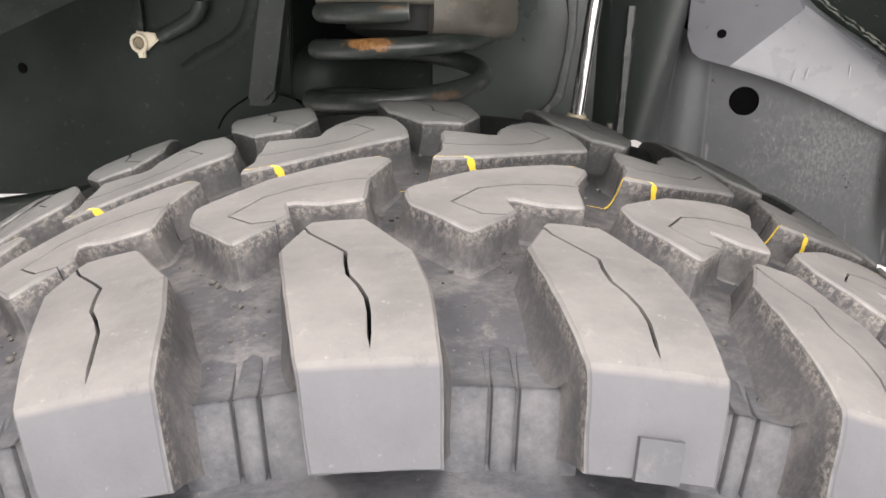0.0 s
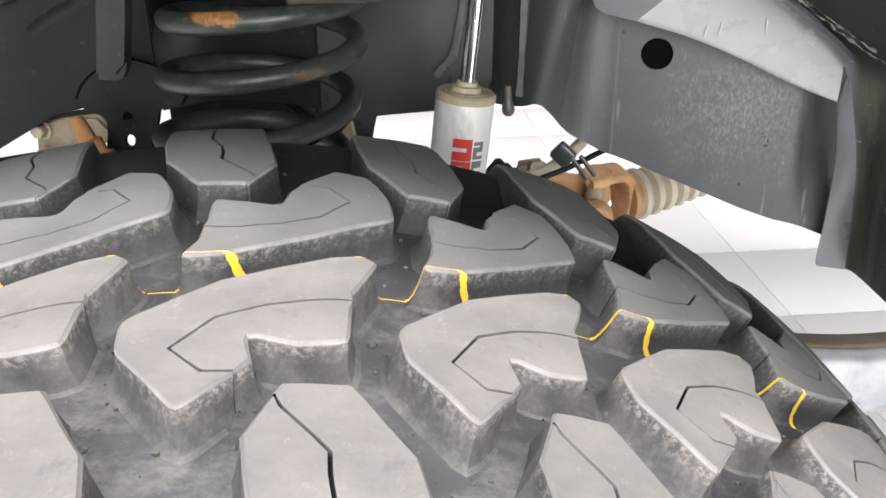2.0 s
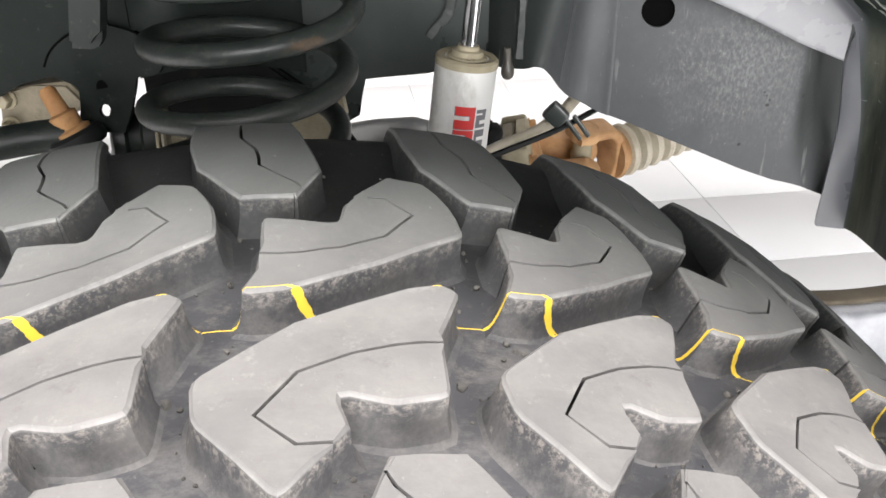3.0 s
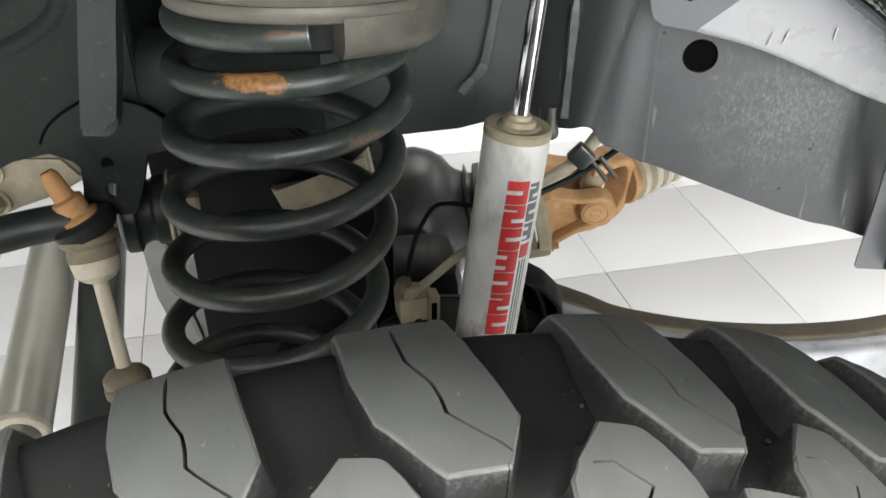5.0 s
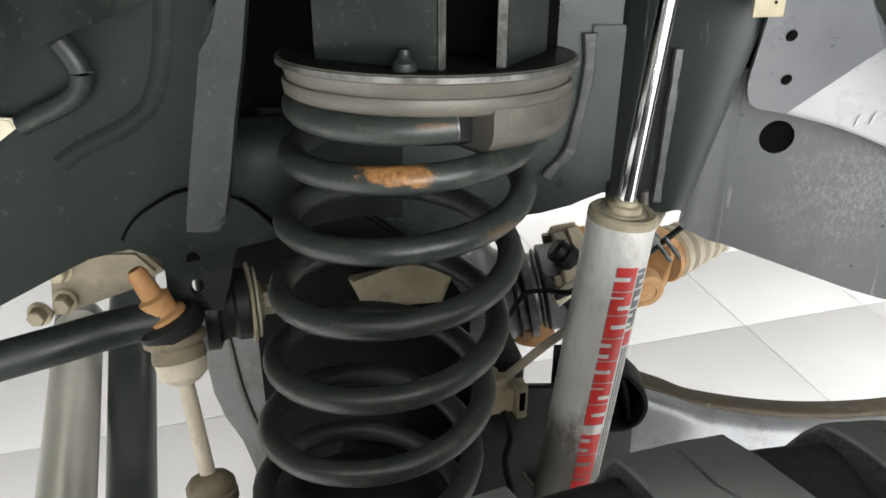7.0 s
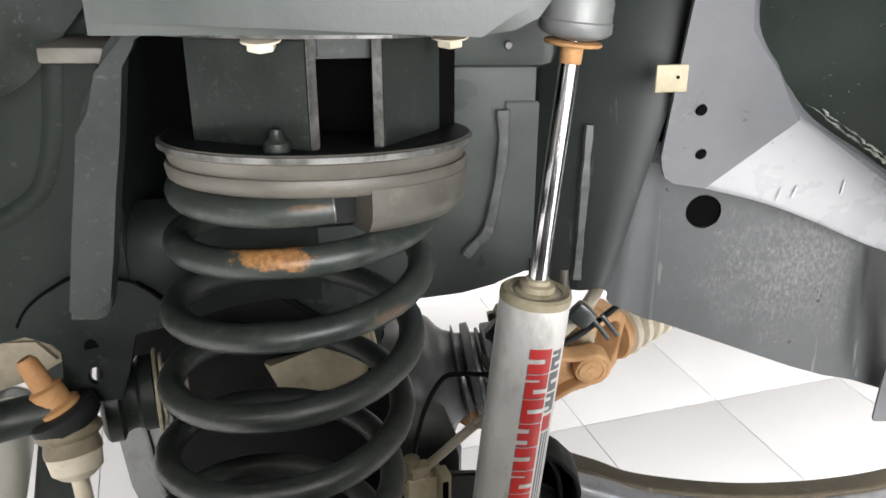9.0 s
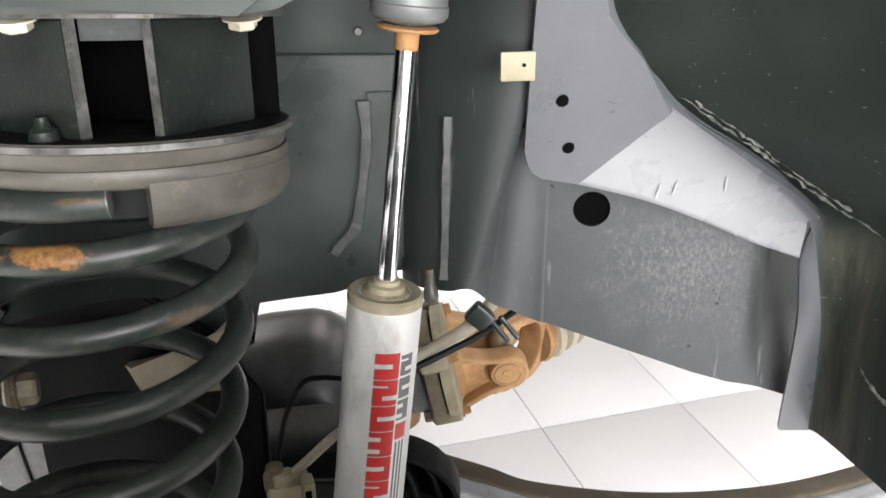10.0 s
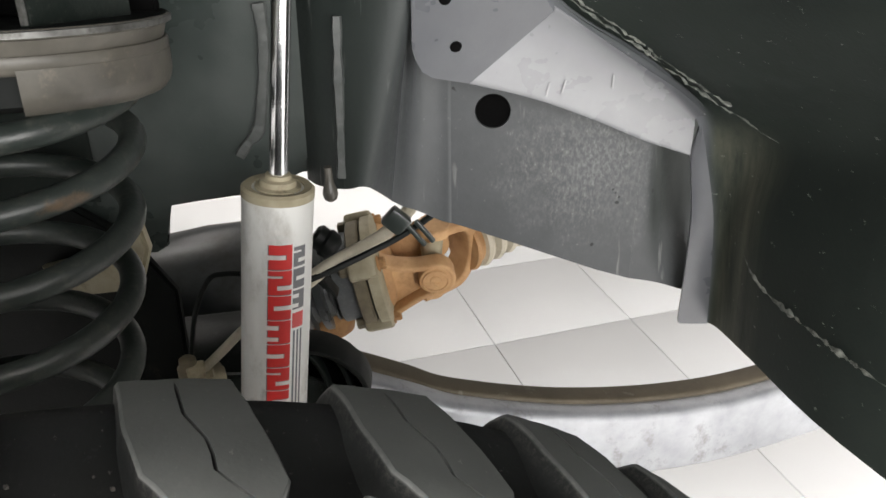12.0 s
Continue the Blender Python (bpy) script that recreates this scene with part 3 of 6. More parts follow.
# scratches in the plate, their glint put into a white colour
for p, q, w in (((0.2066, 0.0886, 0.8300), (0.2055, 0.0918, 0.8180), 0.0012), ((0.2190, 0.0886, 0.8320), (0.2178, 0.0920, 0.8205), 0.0014), ((0.2568, 0.0897, 0.8354), (0.2580, 0.0937, 0.8230), 0.0012)):
    p, q = Vector(p), Vector(q)
    d = V(w, 0.002 * w, 0)
    part("scratch", plate([p + V(0, -0.0006, 0), q - d * 0.6 + V(0, -0.0006, 0), q + d * 0.5 + V(0, -0.0006, 0), p + d * 0.8 + V(0, -0.0006, 0)], 0.0004, back=(0, 1, 0), bevel=0), M_CHIP, liner, "short scratch with its glint as white colour")
FL = [(0.3351, 0.1202, 0.7552), (0.343, 0.123, 0.709), (0.346, 0.1265, 0.669), (0.347, 0.130, 0.621), (0.3472, 0.132, 0.5835), (0.3500, 0.1335, 0.5775)]
FR = [(0.3380, 0.1110, 0.7900), (0.350, 0.1155, 0.748), (0.363, 0.1215, 0.698), (0.370, 0.1285, 0.650), (0.376, 0.1365, 0.599), (0.3785, 0.1405, 0.5725)]


def loft(lines, thick, back, along=6, across=5):
    """A sheet curved both ways through lines of equal point count; the layer fold counts the lines passed."""
    fine = [smooth_line(l, along) for l in lines]
    cols = [smooth_line([l[j] for l in fine], across) for j in range(len(fine[0]))]
    bm = bmesh.new()
    fold = bm.verts.layers.float.new("fold")
    d = Vector(back).normalized() * thick
    sheets = []
    for off in (V(0, 0, 0), d):
        sheet = []
        for c in cols:
            row = []
            for i, p in enumerate(c):
                v = bm.verts.new(p + off)
                v[fold] = i / across
                row.append(v)
            sheet.append(row)
        sheets.append(sheet)
    g, h = sheets
    n, m = len(g), len(g[0])
    for i in range(n - 1):
        for j in range(m - 1):
            bm.faces.new((g[i][j], g[i][j + 1], g[i + 1][j + 1], g[i + 1][j]))
            bm.faces.new((h[i][j], h[i + 1][j], h[i + 1][j + 1], h[i][j + 1]))
        for j in (0, m - 1):
            bm.faces.new((g[i][j], g[i + 1][j], h[i + 1][j], h[i][j]))
    for j in range(m - 1):
        for i in (0, n - 1):
            bm.faces.new((g[i][j], h[i][j], h[i][j + 1], g[i][j + 1]))
    return bm


LO = [V(0.1437, 0.0850, 0.8310), V(0.1939, 0.0939, 0.8159), V(0.2416, 0.1024, 0.7964), V(0.2923, 0.1127, 0.7722), V(0.3351, 0.1202, 0.7552)]
UP = [V(0.2053, 0.0735, 0.8885), V(0.2535, 0.0861, 0.8520), V(0.2789, 0.0929, 0.8345), V(0.3104, 0.1011, 0.8130), V(0.3320, 0.1078, 0.7930)]
OVER = [V(0.2060, 0.0735, 0.8930), V(0.2545, 0.0835, 0.8595), V(0.2815, 0.0895, 0.8410), V(0.3140, 0.0935, 0.8195), V(0.3370, 0.0985, 0.7990)]
# same grey liner; the light it reflects is put into the pale colour
part("sloping_plate", loft([LO, [p.lerp(q, 0.4) for p, q in zip(LO, UP)], [p.lerp(q, 0.8) for p, q in zip(LO, UP)], UP, OVER], 0.002, (0, 1, 0)), M_PALE, liner, "glossy sloping plate coloured pale as lit, with short scratches", 80)
part("flange", loft([FL, FR], 0.003, (0, 1, 0)), M_LINER, liner, "upright grey flange with a squared lower end", 60)
L1 = [(0.1430, 0.025, 1.006), (0.151, 0.0415, 0.962), (0.2053, 0.0735, 0.8885), (0.2789, 0.0929, 0.8345), (0.3300, 0.1075, 0.7960), (0.345, 0.118, 0.748), (0.3615, 0.1275, 0.674), (0.3735, 0.143, 0.5725)]
LM = [(0.146, 0.022, 1.008), (0.160, 0.041, 0.963), (0.2085, 0.0745, 0.896), (0.279, 0.0910, 0.8485), (0.334, 0.1060, 0.806), (0.3620, 0.1170, 0.756), (0.3760, 0.1230, 0.674), (0.3840, 0.132, 0.5745)]
L2 = [(0.151, 0.016, 1.010), (0.165, 0.034, 0.964), (0.208, 0.068, 0.908), (0.272, 0.080, 0.865), (0.318, 0.080, 0.833), (0.388, 0.062, 0.791), (0.384, 0.062, 0.714), (0.392, 0.058, 0.587)]
L3 = [(0.192, -0.054, 1.072), (0.246, -0.076, 1.045), (0.288, -0.096, 0.996), (0.322, -0.109, 0.939), (0.370, -0.116, 0.896), (0.430, -0.092, 0.830), (0.430, -0.084, 0.738), (0.420, -0.062, 0.592)]
L4 = [(0.24, -0.20, 1.11), (0.31, -0.22, 1.07), (0.36, -0.24, 1.01), (0.41, -0.25, 0.95), (0.44, -0.26, 0.89), (0.48, -0.25, 0.83), (0.51, -0.24, 0.73), (0.52, -0.24, 0.575)]
part("arch", loft([L1, LM, L2, L3, L4], 0.003, (0.4, 0.8, 0.5)), M_ARCH, liner, "dark speckled plastic arch with muddy runs below", 80)


def ragged(f):
    """Width of the scuffed edge: thick and thin by turns, gone at its ends."""
    return max(0.05, (0.75 + 1.6 * noise.noise(V(f * 31, 2.3, 0)) + 0.8 * noise.noise(V(f * 90, 5.1, 0))) * min(1.0, 6 * f) * min(1.0, 8 * (1 - f)))


line = [p + V(0.0, -0.0012, 0.0) + 0.0010 * noise.noise_vector(p * 200) for p in smooth_line(L2[2:6], 40)]
for k in range(4):
    strand = [p + V(0.002, 0.0006, 0.0026) * (k - 1.2) + 0.0014 * noise.noise_vector(p * 90 + V(7 * k, 0, 0)) for p in line[8 * k:len(line) - 22 * (k % 3)]]
    part("seam_bead", sweep(bmesh.new(), strand, [(0.0011, 0), (0.0005, 0.0006), (-0.0005, 0.0004), (-0.0011, 0), (0, -0.0006)], V(0.3, -1, 0.4), lambda f, k=k: ragged((f + 0.37 * k) % 1.0)), M_SCUFF, liner, "rough scuffed strand along the seam")

line = smooth_line([(0.3784, 0.0746, 0.6831), (0.3858, 0.0476, 0.6678), (0.3973, 0.0092, 0.6647), (0.4082, -0.0265, 0.6636), (0.4181, -0.0588, 0.6639), (0.4300, -0.097, 0.666)], 14)
line = [p + V(-0.002, -0.0006, 0) + 0.0014 * noise.noise_vector(p * 140) for p in line]
part("seam_bead", sweep(bmesh.new(), line, [(0.0022, 0), (0.0010, 0.0008), (-0.0010, 0.0008), (-0.0022, 0), (0, -0.0006)], V(-1, -0.3, 0), ragged), M_SCUFF, liner, "rough scuffed seam edge")

# inner splash panel with its round hole
def holed_sheet(outline, hole, radius, thick, segs=28):
    """A flat panel in its own plane with one round hole; outline in panel coordinates."""
    bm = bmesh.new()
    ov = [bm.verts.new((x, y, 0)) for x, y in outline]
    hv = [bm.verts.new((hole[0] + radius * math.cos(2 * math.pi * k / segs), hole[1] + radius * math.sin(2 * math.pi * k / segs), 0)) for k in range(segs)]
    edges = [bm.edges.new((ov[k], ov[(k + 1) % len(ov)])) for k in range(len(ov))]
    edges += [bm.edges.new((hv[k], hv[(k + 1) % segs])) for k in range(segs)]
    bmesh.ops.triangle_fill(bm, use_beauty=True, edges=edges)
    ext = bmesh.ops.extrude_face_region(bm, geom=list(bm.faces))
    bmesh.ops.translate(bm, vec=(0, 0, thick), verts=[v for v in ext["geom"] if isinstance(v, bmesh.types.BMVert)])
    return bm


splash = thing("splash_panel", (0.2, 0.14, 0.72), "dusty dark grey inner fender panel with a round hole", "body panel")
PX, PN = V(1, -0.03, 0).normalized(), V(0.03, 1, 0).normalized()
PM = Matrix(((PX.x, 0, PN.x, 0.167), (PX.y, 0, PN.y, 0.153), (0, 1, 0, 0.786), (0, 0, 0, 1)))
bm = holed_sheet([(-0.049, 0.06), (-0.049, 0.0), (-0.049, -0.1045), (-0.025, -0.112), (0.0, -0.121), (0.05, -0.139), (0.1, -0.157), (0.133, -0.1665), (0.133, 0.0), (0.133, 0.06), (0.02, 0.07)],
                 (0.0, 0.0), 0.0158, 0.003)
bmesh.ops.transform(bm, matrix=PM, verts=bm.verts)
part("panel", bm, M_PANEL, splash, smooth=30)
# near-black plug put in as the shade of the hole
bm = bmesh.new()
bmesh.ops.create_cone(bm, cap_ends=True, segments=28, radius1=0.0165, radius2=0.0165, depth=0.03)
bmesh.ops.transform(bm, matrix=PM @ Matrix.Translation((0, 0, 0.0185)), verts=bm.verts)
part("hole_shade", bm, M_DARK, splash, "near-black plug as the shade in the hole")
# the panel's far end rolls back behind the flange, more so above than below
tail = []
for k, z in enumerate((0.790, 0.745, 0.70, 0.655, 0.6195)):
    f = (1.0, 0.92, 0.75, 0.42, 0.10)[k]
    drop = (0, 0, 0, 0, 0.012)[k]
    tail.append([(0.300, 0.1490, z), (0.311 + 0.004 * (1 - f), 0.1490 + 0.002 * f, z - drop * 0.2), (0.321 + 0.009 * (1 - f), 0.149 + 0.011 * f, z - drop * 0.5),
                 (0.340 + 0.005 * (1 - f), 0.149 + 0.034 * f, z - drop), (0.392 - 0.016 * (1 - f), 0.149 + 0.056 * f, z - drop * 2.0)])
bm = loft([list(c) for c in zip(*tail)], 0.003, (0, 1, 0), 4, 4)
# shade of the roll coloured in, fading out below
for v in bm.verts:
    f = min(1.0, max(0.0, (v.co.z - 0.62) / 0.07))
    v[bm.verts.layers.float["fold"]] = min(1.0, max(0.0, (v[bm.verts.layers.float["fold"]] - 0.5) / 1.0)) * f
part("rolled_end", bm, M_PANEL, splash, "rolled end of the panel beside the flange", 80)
# and its near end comes forward in a soft bend to the column
near = []
for x0, y0, zt, zb, f in ((0.0780, 0.1120, 0.866, 0.7195, 0.45), (0.0870, 0.1350, 0.862, 0.7035, 0.25), (0.0990, 0.1490, 0.858, 0.6930, 0.1), (0.1180, 0.1538, 0.850, 0.6815, 0), (0.1300, 0.1535, 0.850, 0.6775, 0)):
    near.append([(x0 + 0.255 * f * h, y0 - 0.0316 * f * h, zb + h) for h in (0, 0.05, 0.10, zt - zb)])
bm = loft(near, 0.003, (0.5, 1, 0), 4, 4)
# bend coloured a little darker towards the column, as shading
for v in bm.verts:
    v[bm.verts.layers.float["fold"]] = max(0.03, 0.2 - 0.1 * v[bm.verts.layers.float["fold"]])
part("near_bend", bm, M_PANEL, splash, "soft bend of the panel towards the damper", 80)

# near-black sheets put in as the shade behind the panels
part("backing", block((0.25, 0.215, 0.95), (0.40, 0.01, 0.36), 0, 0), M_DARK, splash, "near-black sheet as the shade behind the panels")
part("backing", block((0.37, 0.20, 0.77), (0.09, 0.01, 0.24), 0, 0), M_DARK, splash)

# chassis rail and inner wing
def lumpy(f):
    return 0.95 + 0.35 * noise.noise(V(f * 7, 1.7, 0)) + 0.14 * noise.noise(V(f * 31, 4.2, 0))


rail = thing("chassis_rail", (-0.3, 0.05, 0.75), "dark green-black painted chassis rail with pressed ribs", "chassis")
part("rail_face", plate([(-1.1, 0.0, 0.62), (-1.1, 0.0, 1.12), (-0.292, 0.0, 1.12), (-0.292, 0.0, 0.762), (-0.300, 0.0, 0.744), (-0.352, 0.0, 0.735), (-0.377, 0.0, 0.747),
                         (-0.41, 0.0, 0.738), (-0.49, 0.0, 0.692), (-0.6, 0.0, 0.665)], 0.004, back=(0, 1, 0)), M_FRAME, rail)
part("rail_side", plate([(-0.292, 0.005, 1.12), (-0.292, 0.108, 1.12), (-0.292, 0.108, 0.735), (-0.292, 0.005, 0.760)], 0.004, back=(-1, 0, 0)), M_FRAME, rail)
part("inner_wing", plate([(-0.30, 0.105, 1.12), (-0.30, 0.105, 0.675), (-0.130, 0.105, 0.675), (-0.119, 0.105, 0.682), (-0.112, 0.105, 0.722), (-0.05, 0.105, 0.729), (-0.02, 0.105, 0.738), (0.004, 0.105, 0.752), (0.05, 0.105, 0.752), (0.05, 0.105, 1.12)],
                        0.004, back=(0, 1, 0)), M_WING, rail, "grey inner wing with a vertical weld seam")
line = smooth_line([(-0.018, 0.100, 0.892), (-0.017, 0.100, 0.86), (-0.022, 0.100, 0.82), (-0.028, 0.100, 0.79), (-0.038, 0.100, 0.778), (-0.046, 0.100, 0.767)], 6)
part("weld_seam", sweep(bmesh.new(), smooth_line(line, 6), [(0.0055, 0), (0.004, 0.0026), (0.000, 0.0034), (-0.004, 0.0026), (-0.0055, 0)], V(0, -1, 0), lumpy), M_SEALER, rail, "lumpy sealed weld seam")
bm = plate([(-0.016, 0.101, 0.898), (-0.015, 0.101, 0.86), (-0.020, 0.101, 0.82), (-0.027, 0.101, 0.79), (-0.044, 0.101, 0.766), (-0.010, 0.101, 0.767), (0.012, 0.101, 0.764), (0.024, 0.101, 0.752), (0.03, 0.101, 0.80), (0.03, 0.101, 0.898)], 0.003, back=(0, 1, 0), bevel=0.001)
part("patch_plate", bm, M_WING, rail, "flat welded patch plate")
# rounded column beside the damper
COLUMN = ((0.008, 0.104, 0.744, 0), (0.020, 0.083, 0.747, 0.2), (0.036, 0.067, 0.751, 0.45), (0.048, 0.0585, 0.754, 0.65), (0.0565, 0.056, 0.757, 0.85),
          (0.063, 0.059, 0.755, 0.95), (0.068, 0.068, 0.748, 0.9), (0.073, 0.086, 0.736, 0.7), (0.078, 0.112, 0.7195, 0.45))
cols = [[(x + 0.255 * f * h, y - 0.0316 * f * h, zb + h) for h in (0, 0.05, 0.10, 0.1465, 0.26, 0.38)] for x, y, zb, f in COLUMN]
bm = loft(cols, 0.003, (0, 1, 0))
# shading across the column is in its colour: dark left, paler right
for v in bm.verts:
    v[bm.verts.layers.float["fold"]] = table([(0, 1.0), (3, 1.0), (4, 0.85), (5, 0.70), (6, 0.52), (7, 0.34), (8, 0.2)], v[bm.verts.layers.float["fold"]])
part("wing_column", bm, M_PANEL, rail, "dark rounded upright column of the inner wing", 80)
line = [V(0.042, 0.064, 0.762), V(0.043, 0.064, 0.80), V(0.044, 0.064, 0.85), V(0.045, 0.065, 0.889)]
part("weld_seam", sweep(bmesh.new(), smooth_line(line, 20), [(0.0045, -0.001), (0.003, 0.0030), (-0.003, 0.0030), (-0.0045, -0.001)], V(0, -1, 0), lumpy), M_SEALER, rail)
# pressed rib on the rail face
line = smooth_line([(-0.417, -0.001, 0.816), (-0.396, -0.001, 0.830), (-0.367, -0.001, 0.844), (-0.347, -0.001, 0.859), (-0.337, -0.001, 0.878), (-0.330, -0.001, 0.902), (-0.326, -0.001, 0.925), (-0.322, -0.001, 0.951)], 8)
part("pressed_rib", sweep(bmesh.new(), line, [(0.0070, -0.0005), (0.0035, 0.0010), (0, 0.0015), (-0.0035, 0.0010), (-0.0070, -0.0005)], V(0, -1, 0)), M_FRAME, rail, "narrow pressed rib")
# the rail's lower edge runs on behind the spring and rolls back under a near-black block
STEP = ((-0.2915, 0.0, 0.748), (-0.270, 0.002, 0.753), (-0.252, 0.009, 0.756), (-0.238, 0.026, 0.754), (-0.220, 0.060, 0.744), (-0.200, 0.085, 0.735), (-0.17, 0.1035, 0.725))
cols = [[(x, y, z) for x, y, z in STEP], [(x, y, 0.790) for x, y, z in STEP], [(x, y + 0.001, 0.818) for x, y, z in STEP], [(x, y + 0.010, 0.834) for x, y, z in STEP], [(x, y + 0.030, 0.842) for x, y, z in STEP]]
part("rail_step", loft(cols, 0.003, (0, 1, 0)), M_FRAME, rail, "lower strip of the rail behind the spring", 60)
# bracket under the rail
arc = smooth_line([(-0.262, 0.768, 0), (-0.272, 0.779, 0), (-0.282, 0.787, 0), (-0.294, 0.793, 0), (-0.318, 0.797, 0), (-0.334, 0.794, 0), (-0.347, 0.787, 0), (-0.362, 0.777, 0), (-0.372, 0.767, 0), (-0.379, 0.755, 0)], 4)
foot = [(-0.368, 0.747), (-0.356, 0.743), (-0.350, 0.736), (-0.348, 0.722), (-0.348, 0.702), (-0.304, 0.704), (-0.299, 0.722), (-0.296, 0.738), (-0.293, 0.749), (-0.286, 0.753), (-0.270, 0.756)]
hb = holed_sheet([(p.x, p.y) for p in arc] + foot, (-0.324, 0.720), 0.0055, 0.005)
bmesh.ops.transform(hb, matrix=Matrix(((1, 0, 0, 0), (0, 0, 1, -0.0055), (0, 1, 0, 0), (0, 0, 0, 1))), verts=hb.verts)
for v in hb.verts:
    v.co.y -= 0.5 * max(0.0, 0.735 - v.co.z)
part("hanger_bracket", hb, M_FRAME, rail, "flat bracket with two holes below the rail")
bm = lathe(bmesh.new(), (-0.3265, -0.0058, 0.0), (-0.3265, -1.0, 0.0), [(0, 0.0056), (0.0004, 0.0056)], 20)
for v in bm.verts:
    v.co.z = 0.739 + v.co.z * 1.4
part("slot", bm, M_DARK, rail, "oval slot in the bracket")
# dark strip drawn as the shadow line along the bracket's edge
for p, q in ((0.0, 0.30), (0.42, 1.0)):
    line = [V(a.x, -0.004, a.y + 0.0012) for a in arc[int(p * (len(arc) - 1)):int(q * (len(arc) - 1)) + 1]]
    part("bracket_shadow_line", sweep(bmesh.new(), line, round_rect(0.0022, 0.004, 0.0006), up=V(0, -1, 0)), M_DARK, rail, "dark strip as the shadow line round the bracket")
part("drain_tube", lathe(bmesh.new(), (0.0313, 0.0600, 0.7725), (0.0323, 0.0600, 0.7452), [(0, 0.0032), (0.010, 0.0034), (0.0150, 0.0042), (0.0190, 0.0058), (0.0235, 0.0062), (0.0270, 0.0052), (0.0290, 0.003)], 18), M_ISOL, rail, "short drain tube with a rounded end")
part("rail_hole", lathe(bmesh.new(), (-0.62, -0.0005, 0.81), (-0.62, -1, 0.81), [(0, 0.006), (0.0006, 0.006)], 16), M_DARK, rail)
# near-black block put in as the shade beside the spring tower
part("recess_back", block((-0.2410, 0.097, 0.930), (0.098, 0.01, 0.200), 0, 0), M_DARK, rail, "near-black block as the shade beside the spring tower")
part("wing_ledge", block((-0.050, 0.090, 1.021), (0.140, 0.032, 0.186), 0, 0.012), M_WING, rail, "overlapping upper panel of the inner wing")
part("stub_bolt", rod_between((-0.017, 0.09, 0.947), (-0.017, 0.070, 0.947), 0.0035, 12), M_STEEL, rail)
fore = thing("front_liner", (-0.4, -0.1, 0.95), "blue-grey plastic liner edge at the front of the arch", "fender liner")
E1 = [(-0.52, -0.30, 0.83), (-0.435, -0.186, 0.888), (-0.373, -0.092, 0.927), (-0.336, -0.028, 0.937), (-0.310, -0.018, 0.964), (-0.290, -0.010, 0.989), (-0.272, -0.006, 1.02)]
E2 = [(-0.62, -0.40, 0.98), (-0.52, -0.30, 1.02), (-0.45, -0.20, 1.06), (-0.40, -0.10, 1.06), (-0.36, -0.06, 1.07), (-0.33, -0.04, 1.08), (-0.31, -0.03, 1.10)]
part("sheet", strip_sheet([E1, E2], 0.003, (-0.4, 0.6, 0.5)), M_TOWER, fore)
hook = thing("hose_bracket", (-0.46, -0.01, 0.84), "dark bent hose with a pale clamp on the rail", "hose")
part("hose", sweep(bmesh.new(), smooth_line([(-0.4312, -0.0160, 0.8518), (-0.4170, -0.0160, 0.8590), (-0.4005, -0.0160, 0.8665), (-0.3869, -0.0160, 0.8764), (-0.3822, -0.0160, 0.8896), (-0.3861, -0.0160, 0.9013), (-0.3929, -0.0160, 0.9120)], 8), circle(0.0080, 14)), M_TOWER, hook, "grey-green bent hose")
part("hanger", block((-0.4620, -0.006, 0.885), (0.012, 0.006, 0.075), 0, 0.002), M_FRAME, hook)
part("clamp", lathe(bmesh.new(), (-0.4600, -0.004, 0.8446), (-0.4600, -1, 0.8446), [(0, 0.0105), (0.010, 0.0105), (0.0115, 0.0090), (0.0105, 0.0072), (0.006, 0.0068)], 20), M_BOOT, hook, "pale metal clamp")
part("clamp_bolt", lathe(bmesh.new(), (-0.4600, -0.006, 0.8446), (-0.4600, -1, 0.8446), [(0, 0.0066), (0.006, 0.0066), (0.008, 0.0045)], 8), M_TAN, hook, "brown bolt")
part("clamp_ear", plate([(-0.4640, -0.012, 0.8566), (-0.4400, -0.012, 0.8546), (-0.4380, -0.012, 0.8476), (-0.4560, -0.012, 0.8346)], 0.004, back=(0, 1, 0)), M_BOOT, hook)
part("clamp_ear", plate([(-0.4660, -0.012, 0.8386), (-0.4550, -0.012, 0.8386), (-0.4560, -0.012, 0.8286), (-0.4630, -0.012, 0.8286)], 0.004, back=(0, 1, 0)), M_BOOT, hook)

# unseen slab added for the body above: closes the wheel well, blocks lamp light
single("body_light_block", block((0.1, -0.016, 1.22), (3.2, 1.032, 0.10), 0, 0.01), M_FRAME, "unseen dark slab added above the wheel well to block lamp light", "car body", "structure")
part("wing_back", block((0.1, 0.46, 1.0), (1.6, 0.02, 0.32), 0, 0), M_FRAME, rail)


# ---- tyre ----
AX = V(-0.292, 0.956, 0.07).normalized()
UPV = (V(0, 0, 1) - AX * AX.z).normalized()
FWD = AX.cross(UPV)
R0 = 0.433
CENTRE = V(-0.013, -0.503, 0.862) - UPV * R0
TM = Matrix(((FWD.x, AX.x, UPV.x, CENTRE.x), (FWD.y, AX.y, UPV.y, CENTRE.y), (FWD.z, AX.z, UPV.z, CENTRE.z), (0, 0, 0, 1)))
# half profile of the tread: distance from the middle plane, radius
PROFILE = [(0.0, 0.4335), (0.07, 0.4330), (0.11, 0.4305), (0.132, 0.4272), (0.146, 0.4228), (0.151, 0.415), (0.160, 0.393), (0.166, 0.373), (0.168, 0.35)]
ARC = [0.0]
for (qa, ra), (qb, rb) in zip(PROFILE, PROFILE[1:]):
    ARC.append(ARC[-1] + math.hypot(qb - qa, rb - ra))


